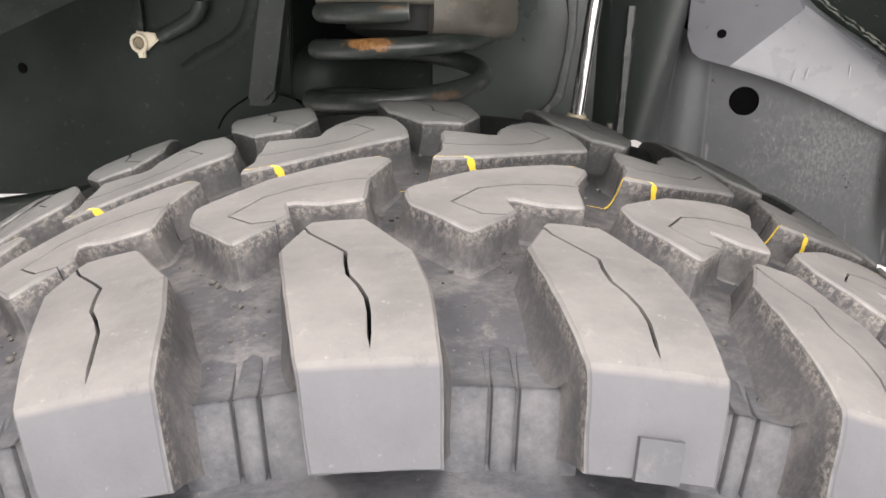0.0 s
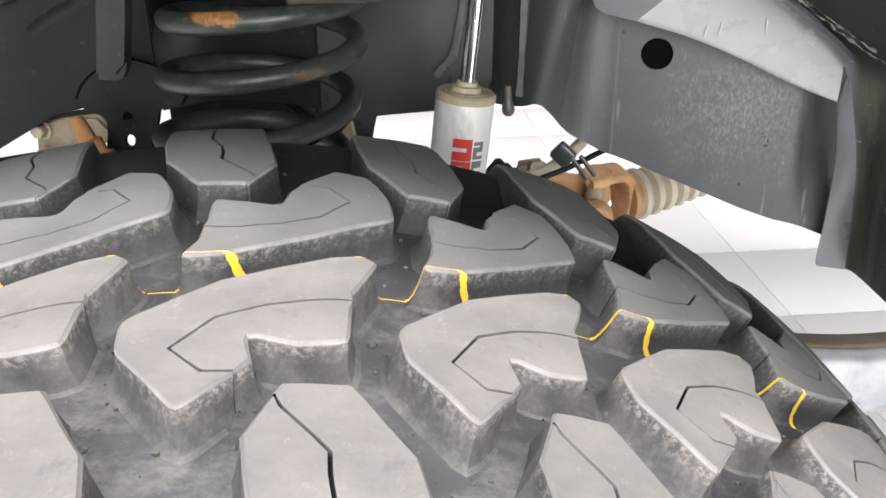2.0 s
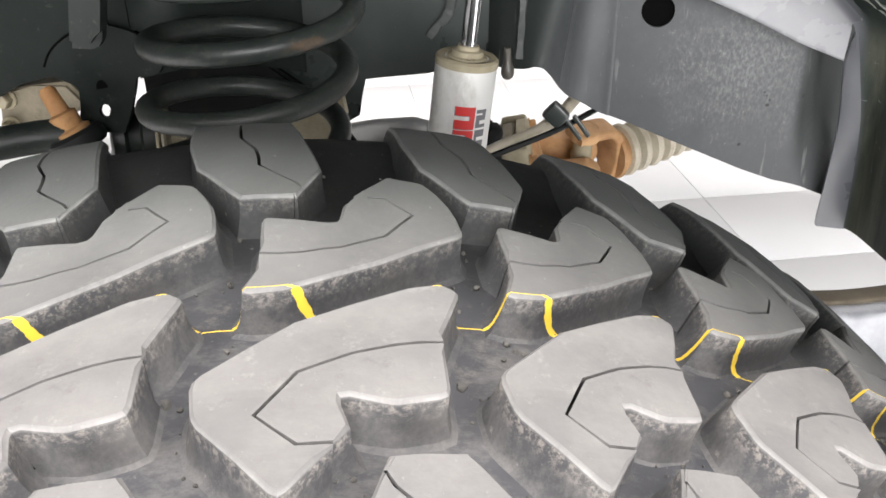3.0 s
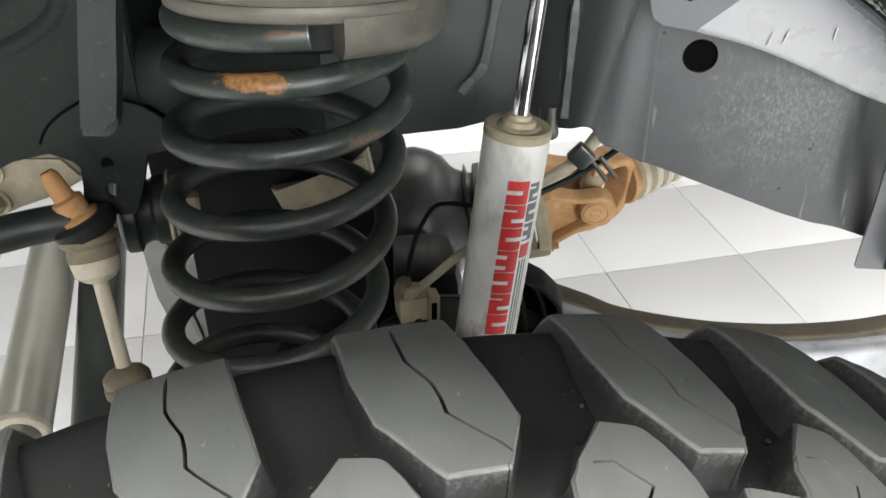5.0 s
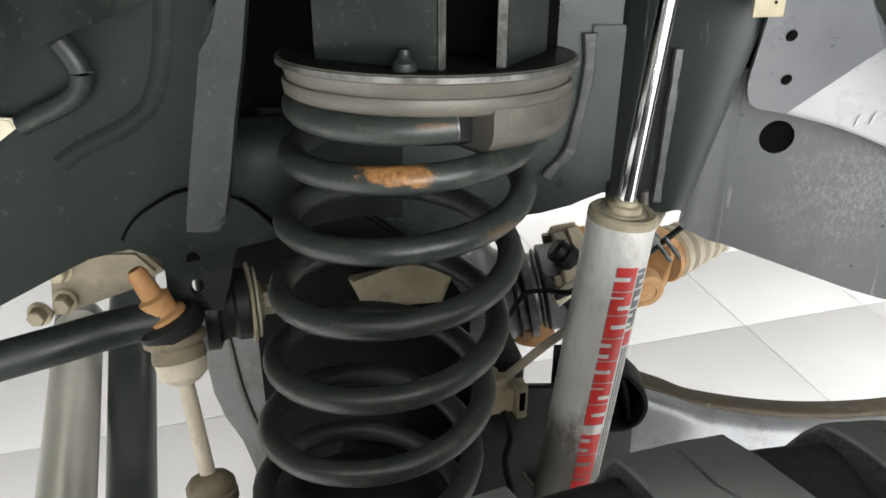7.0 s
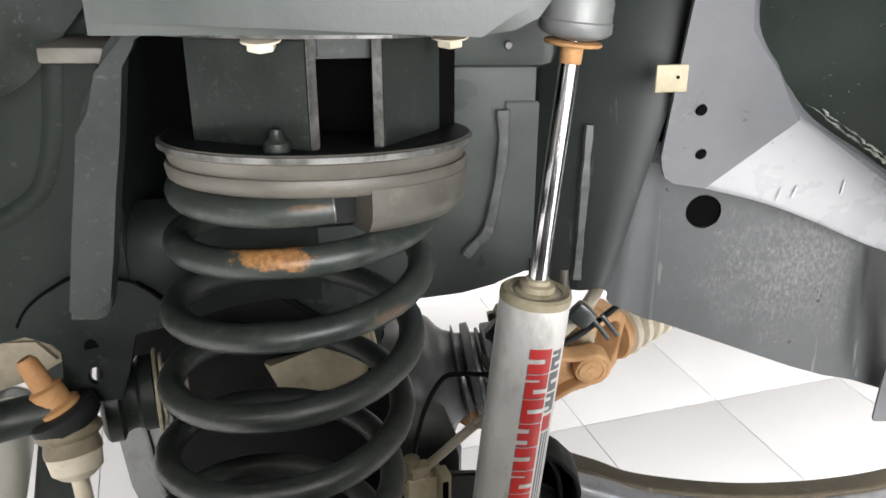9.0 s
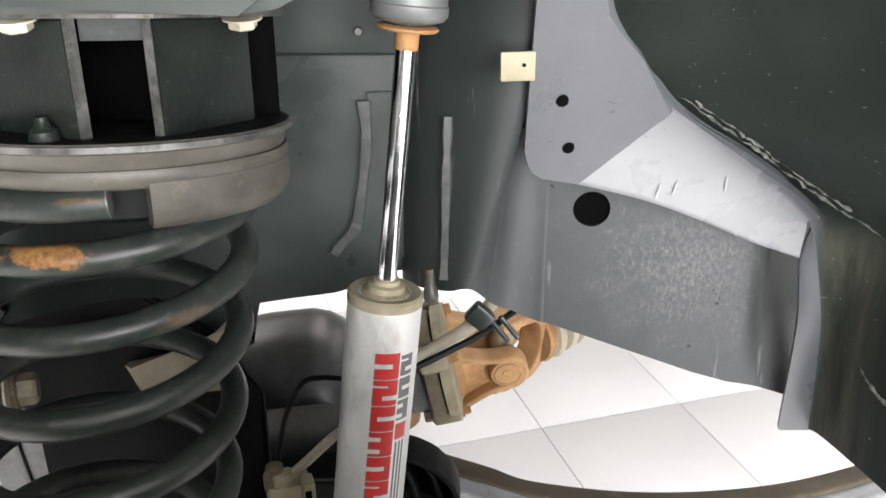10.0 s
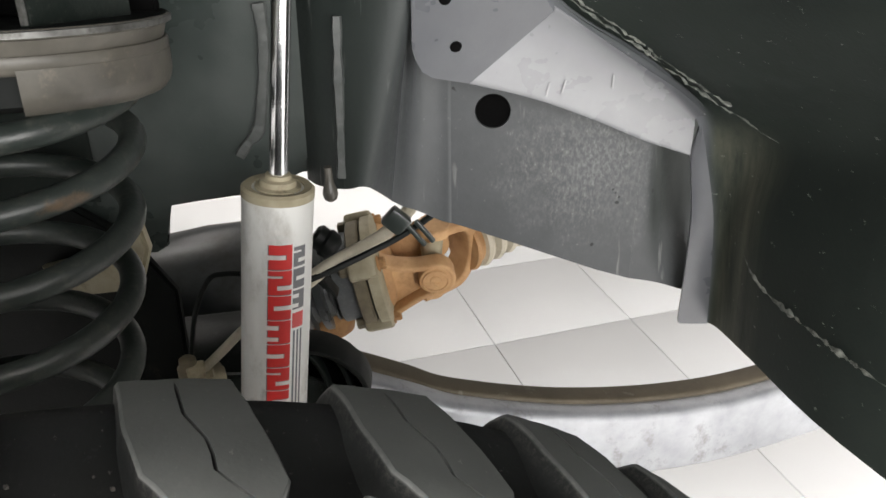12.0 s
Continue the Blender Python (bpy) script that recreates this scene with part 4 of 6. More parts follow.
def on_profile(v):
    """Place and outward normal at the distance v along the tread's section."""
    s, v = (1 if v >= 0 else -1), min(abs(v), ARC[-1] - 1e-6)
    k = max(i for i in range(len(ARC) - 1) if ARC[i] <= v)
    f = (v - ARC[k]) / (ARC[k + 1] - ARC[k])

    def nrm(i):
        i = max(0, min(i, len(PROFILE) - 2))
        dq, dr = PROFILE[i + 1][0] - PROFILE[i][0], PROFILE[i + 1][1] - PROFILE[i][1]
        l = math.hypot(dq, dr)
        return V(-dr / l, dq / l)
    n0, n1 = (nrm(k - 1) + nrm(k)) / 2, (nrm(k) + nrm(k + 1)) / 2
    if k == 0:
        n0 = V(0, 1)
    n = n0.lerp(n1, f).normalized()
    q = PROFILE[k][0] * (1 - f) + PROFILE[k + 1][0] * f
    r = PROFILE[k][1] * (1 - f) + PROFILE[k + 1][1] * f
    return s * q, r, s * n.x, n.y


def bent(s, v, h):
    """From the flat tread (round, across, height) to the tyre's own axes."""
    q, r, nq, nr = on_profile(v)
    r, q = r + h * nr, q + h * nq
    a = s / R0
    return V(r * math.sin(a), q, r * math.cos(a))


DEPTH = 0.0165


def sunk_floor(v):
    """Depth of the groove floor: deeper out in the road side's shoulder gaps, rising in the inner ones."""
    if v > 0:
        f = min(1.0, max(0.0, (v - 0.095) / 0.05))
        return DEPTH - 0.0100 * f * f * (3 - 2 * f)
    f = min(1.0, max(0.0, (abs(v) - 0.075) / 0.06))
    return DEPTH + 0.0085 * f * f * (3 - 2 * f)


def rounded(loop, fixed, most=0.0032):
    """Rounds the corners of an outline, but for those of a sipe."""
    out, keep, n = [], [], len(loop)
    for i in range(n):
        p, c, q = Vector(loop[i - 1]), Vector(loop[i]), Vector(loop[(i + 1) % n])
        a, b = (p - c), (q - c)
        if i in fixed or (i - 1) % n in fixed or (i + 1) % n in fixed or a.angle(b) > radians(155):
            if i in fixed:
                keep.append(len(out))
            out.append(tuple(c))
            continue
        d = min(most, 0.32 * a.length, 0.32 * b.length)
        s, e = c + a.normalized() * d, c + b.normalized() * d
        out += [tuple(s), tuple(s * 0.25 + c * 0.5 + e * 0.25), tuple(e)]
    return out, keep


def prism(bm, loop, fixed, base_out=0.0030, cuts=3):
    """A tread block from its outline; corners listed in fixed belong to a sipe and keep upright walls."""
    loop, fixed = rounded(loop, fixed)
    n = len(loop)
    area = sum(loop[i][0] * loop[(i + 1) % n][1] - loop[(i + 1) % n][0] * loop[i][1] for i in range(n))
    if area < 0:
        loop, fixed = loop[::-1], [n - 1 - i for i in fixed]
    out = []
    for i in range(n):
        p, c, q = Vector(loop[i - 1]), Vector(loop[i]), Vector(loop[(i + 1) % n])
        e0, e1 = (c - p).normalized(), (q - c).normalized()
        d = V(e0.y, -e0.x) + V(e1.y, -e1.x)
        d = d / max(d.length_squared / 2, 0.6)
        out.append(d)
    rings = []
    for h, o in ((0.0, -0.0011), (-0.0012, 0.0), (-0.008, base_out * 0.25), (-0.013, base_out * 0.6), (-0.0155, base_out), (-DEPTH - 0.0005, base_out * 1.7)):
        ring = []
        for i, (x, y) in enumerate(loop):
            k = 0 if i in fixed else o
            ring.append(bm.verts.new((x + out[i].x * k, y + out[i].y * k, h)))
        rings.append(ring)
    for a, b in zip(rings, rings[1:]):
        for i in range(n):
            bm.faces.new((a[i], b[i], b[(i + 1) % n], a[(i + 1) % n]))
    return bm.faces.new(rings[0])


def outline_split(loop, sipe, i0, i1, gap=0.0006):
    """Splits an outline by a sipe that leaves it after corner i0 and reaches it after corner i1."""
    n = len(loop)
    sip = [Vector(p) for p in sipe]

    def shifted(sign):
        out = []
        for k, p in enumerate(sip):
            t = (sip[min(k + 1, len(sip) - 1)] - sip[max(k - 1, 0)]).normalized()
            out.append(tuple(p + V(-t.y, t.x) * (gap * sign)))
        return out
    one, k = [], (i1 + 1) % n
    while True:
        one.append(loop[k])
        if k == i0:
            break
        k = (k + 1) % n
    two, k = [], (i0 + 1) % n
    while True:
        two.append(loop[k])
        if k == i1:
            break
        k = (k + 1) % n

    def area(l):
        return abs(sum(l[i][0] * l[(i + 1) % len(l)][1] - l[(i + 1) % len(l)][0] * l[i][1] for i in range(len(l))))
    side = min((1, -1), key=lambda k: area(one + shifted(k)))
    a, b = shifted(side), shifted(-side)
    return (one + a, list(range(len(one), len(one) + len(a)))), (two + b[::-1], list(range(len(two), len(two) + len(b))))


def lug_mesh(name, pieces):
    bm = bmesh.new()
    for loop, fixed in pieces:
        prism(bm, loop, fixed)
    bm.normal_update()
    bmesh.ops.triangulate(bm, faces=[f for f in bm.faces if len(f.verts) > 4], ngon_method="EAR_CLIP")
    bmesh.ops.subdivide_edges(bm, edges=[e for e in bm.edges if e.calc_length() > 0.012], cuts=1)
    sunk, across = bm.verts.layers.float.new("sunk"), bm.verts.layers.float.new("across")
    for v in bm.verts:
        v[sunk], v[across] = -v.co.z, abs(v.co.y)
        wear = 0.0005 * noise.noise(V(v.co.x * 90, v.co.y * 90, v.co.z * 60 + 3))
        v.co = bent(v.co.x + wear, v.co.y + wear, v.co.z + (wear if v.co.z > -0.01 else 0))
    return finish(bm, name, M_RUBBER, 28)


S_L = [(0.064, 0.046), (0.086, 0.0365), (0.137, 0.0455), (0.155, 0.048), (0.21, 0.050)]
S_R = [(0.064, 0.066), (0.078, 0.0745), (0.091, 0.083), (0.115, 0.088), (0.155, 0.0905), (0.21, 0.091)]
S_SIPE = [(0.064, 0.040), (0.0735, 0.0455), (0.080, 0.0515), (0.090, 0.0597), (0.104, 0.0603), (0.113, 0.0648), (0.121, 0.0680), (0.141, 0.0692)]
V_END = 0.179


def shoulder_mesh(name, flip):
    """A shoulder block that runs over the tread's edge; flip makes the one of the other side."""
    vs = [0.064, 0.070, 0.0745, 0.080, 0.086, 0.091, 0.098, 0.106, 0.113, 0.120, 0.128, 0.137, 0.143, 0.1465, 0.149, 0.152, 0.158, 0.165, 0.172, V_END]
    bm = bmesh.new()
    sunk, across = bm.verts.layers.float.new("sunk"), bm.verts.layers.float.new("across")

    def put(s, v, h):
        s2, v2 = (0.071 - s, v) if flip else (s, -v)
        w = 0.0004 * noise.noise(V(s2 * 90, v2 * 90, h * 60))
        vert = bm.verts.new(bent(s2 + w, v2 + w, h + (w if h > -0.01 else 0)))
        vert[sunk], vert[across] = -h, v
        return vert

    def half(lo, hi, n=3):
        grid = []
        for i, v in enumerate(vs):
            a, b = lo(v), hi(v)
            if b - a < 0.0004:
                b = a + 0.0004
            inset_v = 0.0011 if i == 0 else (-0.0011 if i == len(vs) - 1 else 0)
            edge_a, edge_b = (0.0011 if lo in OUT else 0), (0.0011 if hi in OUT else 0)
            grid.append([(a + edge_a + (b - a - edge_a - edge_b) * k / n, v + inset_v) for k in range(n + 1)])
        top = [[put(s, v, 0) for s, v in r] for r in grid]
        for r0, r1 in zip(top, top[1:]):
            for k in range(n):
                bm.faces.new((r0[k], r0[k + 1], r1[k + 1], r1[k]))
        ring = top[0][:] + [r[-1] for r in top[1:-1]] + top[-1][::-1] + [r[0] for r in top[1:-1]][::-1]
        flat = grid[0][:] + [r[-1] for r in grid[1:-1]] + grid[-1][::-1] + [r[0] for r in grid[1:-1]][::-1]
        low = ring
        for h, o in ((-0.0012, 0.0011), (-0.008, 0.0016), (-0.015, 0.0028), (-0.021, 0.0045), (-DEPTH - 0.009, 0.0085)):
            nxt = []
            for i, (s, v) in enumerate(flat):
                row = i < n + 1 or n + len(vs) - 1 <= i < 2 * n + len(vs)
                ds = dv = 0
                if i <= n:
                    dv = -o
                if len(vs) - 1 + n <= i <= len(vs) - 1 + 2 * n:
                    dv = o * 0.6
                right = n <= i <= n + len(vs) - 1
                left = i == 0 or i >= 2 * n + len(vs) - 1
                if right and hi in OUT:
                    ds = o
                if left and lo in OUT:
                    ds = -o
                nxt.append(put(s + ds, v + dv, h))
            for i in range(len(ring)):
                j = (i + 1) % len(ring)
                bm.faces.new((low[i], low[j], nxt[j], nxt[i]))
            low = nxt

    left, right = (lambda v: table(S_L, v)), (lambda v: table(S_R, v))
    gap = lambda v: 0.0007 if v < 0.138 else 0.0
    mid_l = lambda v: max(table(S_SIPE, v) - gap(v), left(v) + 0.0003)
    mid_r = lambda v: max(table(S_SIPE, v) + gap(v), left(v) + 0.0012)
    OUT = (left, right)
    half(left, mid_l)
    half(mid_r, right)
    return finish(bm, name, M_RUBBER, 28)


T1 = [(-0.004, -0.033), (-0.003, -0.048), (0.019, -0.076), (0.028, -0.065), (0.037, -0.054), (0.034, -0.042), (0.050, -0.046), (0.065, -0.043), (0.065, -0.026), (0.066, -0.016),
      (0.0745, 0.0045), (0.0695, 0.0095), (0.058, 0.0062), (0.023, -0.0105)]
T1S = [(0.0655, -0.021), (0.052, -0.022), (0.039, -0.026), (0.024, -0.033), (0.013, -0.049), (0.0235, -0.0595), (0.0325, -0.0595)]
T2 = [(0.013, 0.050), (0.0385, 0.0445), (0.041, 0.057), (0.049, 0.068), (0.058, 0.080), (0.071, 0.077), (0.080, 0.060), (0.082, 0.040), (0.051, 0.0205), (0.021, 0.0058), (0.007, 0.0058), (0.012, 0.018), (0.013, 0.032)]
T2S = [(0.0127, 0.026), (0.026, 0.026), (0.039, 0.029), (0.054, 0.036), (0.065, 0.051), (0.056, 0.0615), (0.045, 0.0625)]

tyre = thing("tyre", CENTRE, "dusty black mud-terrain tyre with chunky tread blocks and a yellow line", "tyre")
# carcass: the section sunk by the depth of the blocks, closed towards the rim
full = []
for v in [k * 0.205 / 30 for k in range(-30, 31)]:
    q, r, nq, nr = on_profile(v)
    dep = sunk_floor(v) * (1 if abs(v) < 0.19 else 0.4)
    full.append((q - nq * dep, r - nr * dep))
SIDE = [(0.170, 0.34), (0.168, 0.31), (0.160, 0.28), (0.148, 0.25), (0.130, 0.225), (0.120, 0.215), (0.112, 0.215)]
full = [(-q, r) for q, r in reversed(SIDE)] + full + SIDE
bm = bmesh.new()
SEG = 132
rings = []
for k in range(SEG):
    a = 2 * math.pi * k / SEG
    rings.append([bm.verts.new((r * math.sin(a), q, r * math.cos(a))) for q, r in full])
for k in range(SEG):
    a_, b_ = rings[k], rings[(k + 1) % SEG]
    for i in range(len(full) - 1):
        bm.faces.new((a_[i], a_[i + 1], b_[i + 1], b_[i]))
carcass = part("carcass", bm, M_CARCASS, tyre, "grimy groove floor and sidewall with shade in the colour")
carcass.matrix_basis = TM

MESHES = [("tread_block", lug_mesh("tread_block", outline_split(T1, T1S, 8, 3))), ("tread_block", lug_mesh("tread_block", outline_split(T2, T2S, 11, 3))),
          ("shoulder_block", shoulder_mesh("shoulder_block", False)), ("shoulder_block", shoulder_mesh("shoulder_block", True))]
# rib panel on the sidewall between two shoulder blocks
bm = bmesh.new()
for s0, s1 in ((0.0035, 0.0218), (0.0232, 0.0308), (0.0322, 0.0530)):
    g = []
    for k in range(15):
        v = 0.100 + 0.0078 * k
        f = min(1.0, k / 8)
        top = -sunk_floor(-v) - 0.0008 + 0.0044 * f * f * (3 - 2 * f)
        g.append([bm.verts.new(bent(s, -v, h)) for s, h in ((s0, top - 0.006), (s0 + 0.0001, top - 0.0005), (s0 + 0.0005, top), ((s0 + s1) / 2, top + 0.0008 * f),
                                                          (s1 - 0.0005, top), (s1 - 0.0001, top - 0.0005), (s1, top - 0.006))])
    for r0, r1 in zip(g, g[1:]):
        for k in range(6):
            bm.faces.new((r0[k], r0[k + 1], r1[k + 1], r1[k]))
    for r in (g[0], g[-1]):
        bm.faces.new(r)
MESHES.append(("groove_rib", finish(bm, "groove_rib", M_CARCASS, 50)))
# pitches round the tyre: mostly even, three of other length where the wheel stands uppermost
N_PITCH = 33
special = {-1: 0.0833, 0: 0.0860, 1: 0.0775, 2: 0.0800}
rest = (2 * math.pi * R0 - sum(special.values())) / (N_PITCH - len(special))
pos, starts = 0.0, {}
for i in range(0, N_PITCH - 1):
    starts[i] = (pos, special.get(i, rest))
    pos += special.get(i, rest)
starts[-1] = (-special[-1], special[-1])
for i, (s0, ln) in sorted(starts.items()):
    for nm, me in MESHES:
        ob = part(nm, me, None, tyre)
        ob.matrix_basis = TM @ Matrix.Rotation(s0 / R0, 4, "Y") @ Matrix.Diagonal((ln / 0.0835, 1, 1, 1))
bm = bmesh.new()
for s0, s1, v0, v1 in ((0.0655, 0.0805, 0.1655, 0.1785),):
    g = [[bm.verts.new(bent(a, -b, h)) for a, b in ((s0 + o, v0 + o), (s1 - o, v0 + o), (s1 - o, v1 - o), (s0 + o, v1 - o))] for h, o in ((-0.002, 0.0), (0.0022, 0.0004))]
    for k in range(4):
        bm.faces.new((g[0][k], g[0][(k + 1) % 4], g[1][(k + 1) % 4], g[1][k]))
    bm.faces.new(g[1])
part("wear_marker", bm, M_SIDE, tyre, "small raised square on a shoulder block").matrix_basis = TM
part("rim", lathe(bmesh.new(), CENTRE - AX * 0.1, CENTRE + AX, [(0, 0.19), (0.01, 0.214), (0.10, 0.205), (0.19, 0.214), (0.20, 0.19)], 48), M_STEEL, tyre).matrix_basis = Matrix.Identity(4)


# dried mud crumbs lying in the grooves
random.seed(11)
bm = bmesh.new()
for k in range(800):
    s, v = random.uniform(-0.26, 0.30), random.triangular(-0.16, 0.12, -0.05)
    r = random.choice((0.0005, 0.0006, 0.0008, 0.0010, 0.0015)) * random.uniform(0.7, 1.2)
    geo = bmesh.ops.create_icosphere(bm, subdivisions=1, radius=r)
    at = bent(s, v, -sunk_floor(v) + r * 0.4)
    for w in geo["verts"]:
        w.co = at + w.co * (1 + 0.9 * noise.noise(w.co * 1500 + V(k, 0, 0)))
crumbs = part("mud", bm, M_MUD, tyre, "dried mud crumbs in the grooves", 60)
crumbs.matrix_basis = TM
tagged(crumbs, "dried mud crumbs in the grooves", kind="stuff")


# ---- coil spring and its seat ----
spring = thing("coil_spring", (-0.186, -0.085, 0.55), "black painted steel coil spring with a rusty top turn", "coil spring")
SA, SB = V(-0.149, -0.052, 0.90), V(-0.197, -0.080, 0.55)


def spring_axis(z):
    return SA.lerp(SB, (SA.z - z) / (SA.z - SB.z))


# height of the wire where it passes the front, turn by turn from the top end
FRONT = [(0.0, 0.8925), (1.0, 0.8630), (2.0, 0.8180), (3.0, 0.7670), (4.0, 0.7130), (5.0, 0.6560), (6.0, 0.5960), (6.8, 0.555), (7.4, 0.545)]
line = []
k = -0.047
while k < 7.3:
    for (a, za), (b, zb) in zip(FRONT, FRONT[1:]):
        if k <= b:
            z = za + (zb - za) * (k - a) / (b - a)
            break
    c = spring_axis(z)
    ang = -math.pi / 2 - 2 * math.pi * k
    line.append(c + V(math.cos(ang), math.sin(ang), 0) * 0.0785 + V(0, 0, 0))
    k += 1 / 40
part("coil", sweep(bmesh.new(), line, circle(0.0089, 14)), M_COIL, spring)
t = (line[0] - line[1]).normalized()
part("cut_end", lathe(bmesh.new(), line[0] - t * 0.0006, line[0] + t, [(0, 0.0091), (0.0008, 0.0091), (0.0014, 0.0080)], 20), M_STEEL, spring, "bare cut end of the wire")

seat = thing("spring_tower", (-0.15, -0.05, 0.92), "black welded spring tower with bolted plates and a bright-edged ring", "suspension mount")


def tipped(bm):
    """The spring's upper seat leans: its front stands higher than its back."""
    for v in bm.verts:
        v.co.z -= 0.129 * (v.co.y + 0.043)
    return bm


RC = V(-0.145, -0.043, 0)
part("seat_ring", tipped(lathe(bmesh.new(), RC + V(0, 0, 0.8995), RC + V(0, 0, 1), [(0, 0.091), (0.0085, 0.0935), (0.0095, 0.0962), (0.0105, 0.0966), (0.0135, 0.0966), (0.0145, 0.0955), (0.0140, 0.085)], 72)), M_ISOL, seat, "dished grimy steel ring")
part("ring_edge", tipped(lathe(bmesh.new(), RC + V(0, 0, 0.9092), RC + V(0, 0, 1), [(0, 0.0962), (0.0003, 0.0972), (0.0036, 0.0972), (0.0042, 0.0962)], 72, closed=False)), M_EDGE, seat, "bright worn rim")
part("seat_top", tipped(lathe(bmesh.new(), RC + V(0, 0, 0.9130), RC + V(0, 0, 1), [(0, 0.0945), (0.0012, 0.0945)], 48)), M_BLACK, seat, "dark grimy top of the ring")


def tower_plate(a, b, z0, z1, thick, back, caps):
    part("tower_plate", tipped(plate([(*a, z0), (*b, z0), (*b, z1), (*a, z1)], thick, back=back)), M_TOWER, seat)
    for p, q in caps:
        part("scraped_edge", tipped(plate([(*p, z0 + 0.001), (*q, z0 + 0.001), (*q, z1), (*p, z1)], 0.0006, back=(0, 1, 0), bevel=0)), M_EDGE, seat, "bare scraped plate edge")


tower_plate((-0.213, -0.080), (-0.137, -0.126), 0.914, 0.974, 0.006, (0, 1, 0), [((-0.1368, -0.1262), (-0.1332, -0.1207))])
tower_plate((-0.099, -0.114), (-0.068, -0.040), 0.914, 0.974, 0.006, (-1, 0.3, 0), [((-0.1043, -0.1122), (-0.0992, -0.1144))])
part("tower_plate", tipped(plate([(-0.213, -0.080, 0.914), (-0.19, 0.02, 0.914), (-0.19, 0.02, 0.974), (-0.213, -0.080, 0.974)], 0.006, back=(1, 0, 0))), M_TOWER, seat)
part("tower_header", tipped(plate([(-0.134, -0.116, 0.963), (-0.103, -0.106, 0.963), (-0.103, -0.106, 0.975), (-0.134, -0.116, 0.975)], 0.005, back=(0, 1, 0))), M_TOWER, seat, "dark crosspiece at the top of the opening")
# near-black block and plate put in as the tower's inner shade
part("tower_core", tipped(block((-0.13, -0.030, 0.9445), (0.10, 0.05, 0.059), -20, 0.002)), M_DARK, seat, "near-black block as the shade inside the tower")
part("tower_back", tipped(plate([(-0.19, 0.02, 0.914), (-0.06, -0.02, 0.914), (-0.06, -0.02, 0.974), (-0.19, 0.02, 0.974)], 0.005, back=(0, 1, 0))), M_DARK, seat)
part("top_plate", tipped(plate([(-0.226, -0.081, 0.974), (-0.196, -0.112, 0.974), (-0.155, -0.136, 0.974), (-0.092, -0.129, 0.974), (-0.058, -0.092, 0.974), (-0.044, -0.055, 0.974), (-0.06, 0.03, 0.974), (-0.22, 0.03, 0.974)], 0.0055, back=(0, 0, 1))), M_EDGE, seat, "flat scraped steel plate")
for bx, by in ((-0.160, -0.124), (-0.0625, -0.078)):
    hex_bolt(seat, (bx, by, 0.974 - 0.129 * (by + 0.043)), (0, 0.12, -1), 0.0078, 0.0062, M_BOOT, "pale bolt head")
part("stud", lathe(bmesh.new(), (-0.156, -0.124, 0.923), (-0.156, -0.124, 1), [(0, 0.0070), (0.003, 0.0078), (0.007, 0.0072), (0.009, 0.0045), (0.012, 0.0035), (0.014, 0.003)], 12), M_TOWER, seat, "stubby threaded stud")
iso = thing("spring_isolator", (-0.15, -0.047, 0.89), "dirty tan rubber spring isolator clasping the top turn", "spring isolator")
part("collar", tipped(lathe(bmesh.new(), RC + V(0, 0, 0.8890), RC + V(0, 0, 1), [(0, 0.0905), (0.002, 0.0930), (0.0085, 0.0940), (0.0105, 0.0930)], 56)), M_ISOL, iso)


def ring_sector(c, r0, r1, z0, z1, a0, a1, n=26):
    bm = bmesh.new()
    g = []
    for k in range(n + 1):
        a = radians(a0 + (a1 - a0) * k / n)
        d = V(math.cos(a), math.sin(a), 0)
        g.append([bm.verts.new(Vector(c) + d * r + V(0, 0, z)) for r, z in ((r0, z0), (r1 - 0.013, z0), (r1 - 0.006, z0 + 0.0025), (r1 - 0.0015, z0 + 0.008), (r1, z0 + 0.014), (r1, z1), (r0, z1))])
    for a_, b_ in zip(g, g[1:]):
        for k in range(7):
            bm.faces.new((a_[k], a_[(k + 1) % 7], b_[(k + 1) % 7], b_[k]))
    bm.faces.new(g[0])
    bm.faces.new(g[-1])
    return bm


part("inner_sleeve", tipped(lathe(bmesh.new(), RC + V(0, 0, 0.862), RC + V(0, 0, 1), [(0, 0.050), (0.006, 0.066), (0.036, 0.068)], 40)), M_BLACK, iso, "dark inner sleeve")
part("clasp", tipped(ring_sector((-0.145, -0.043, 0), 0.06, 0.0937, 0.8645, 0.8925, -65, 150)), M_ISOL, iso, "solid lower block of the isolator")

# ---- damper ----
damper = thing("shock_absorber", (-0.03, -0.012, 0.5), "silver shock absorber with red and grey print and chrome rod", "shock absorber")
D0, DU = V(0.003, 0.002, 0.789), V(0.017, 0.007, 0.167).normalized()
DB = D0 - DU * 0.30
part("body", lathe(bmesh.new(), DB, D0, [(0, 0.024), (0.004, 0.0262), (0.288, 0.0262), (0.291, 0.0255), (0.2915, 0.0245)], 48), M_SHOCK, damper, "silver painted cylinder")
part("end_cap", lathe(bmesh.new(), DB + DU * 0.286, D0, [(0, 0.0266), (0.0055, 0.0266), (0.0075, 0.0245), (0.0068, 0.0195), (0.0045, 0.0185)], 48), M_BEIGE, damper, "beige rolled rim")
part("seal_collar", lathe(bmesh.new(), DB + DU * 0.288, D0, [(0, 0.017), (0.005, 0.0168), (0.006, 0.0135), (0.010, 0.0130), (0.011, 0.0095), (0.014, 0.009)], 36), M_BEIGE, damper)
part("rod", lathe(bmesh.new(), D0 - DU * 0.01, D0 + DU, [(0, 0.0069), (0.20, 0.0069)], 32), M_CHROME, damper, "polished chrome rod")
TOP = D0 + DU * 0.170
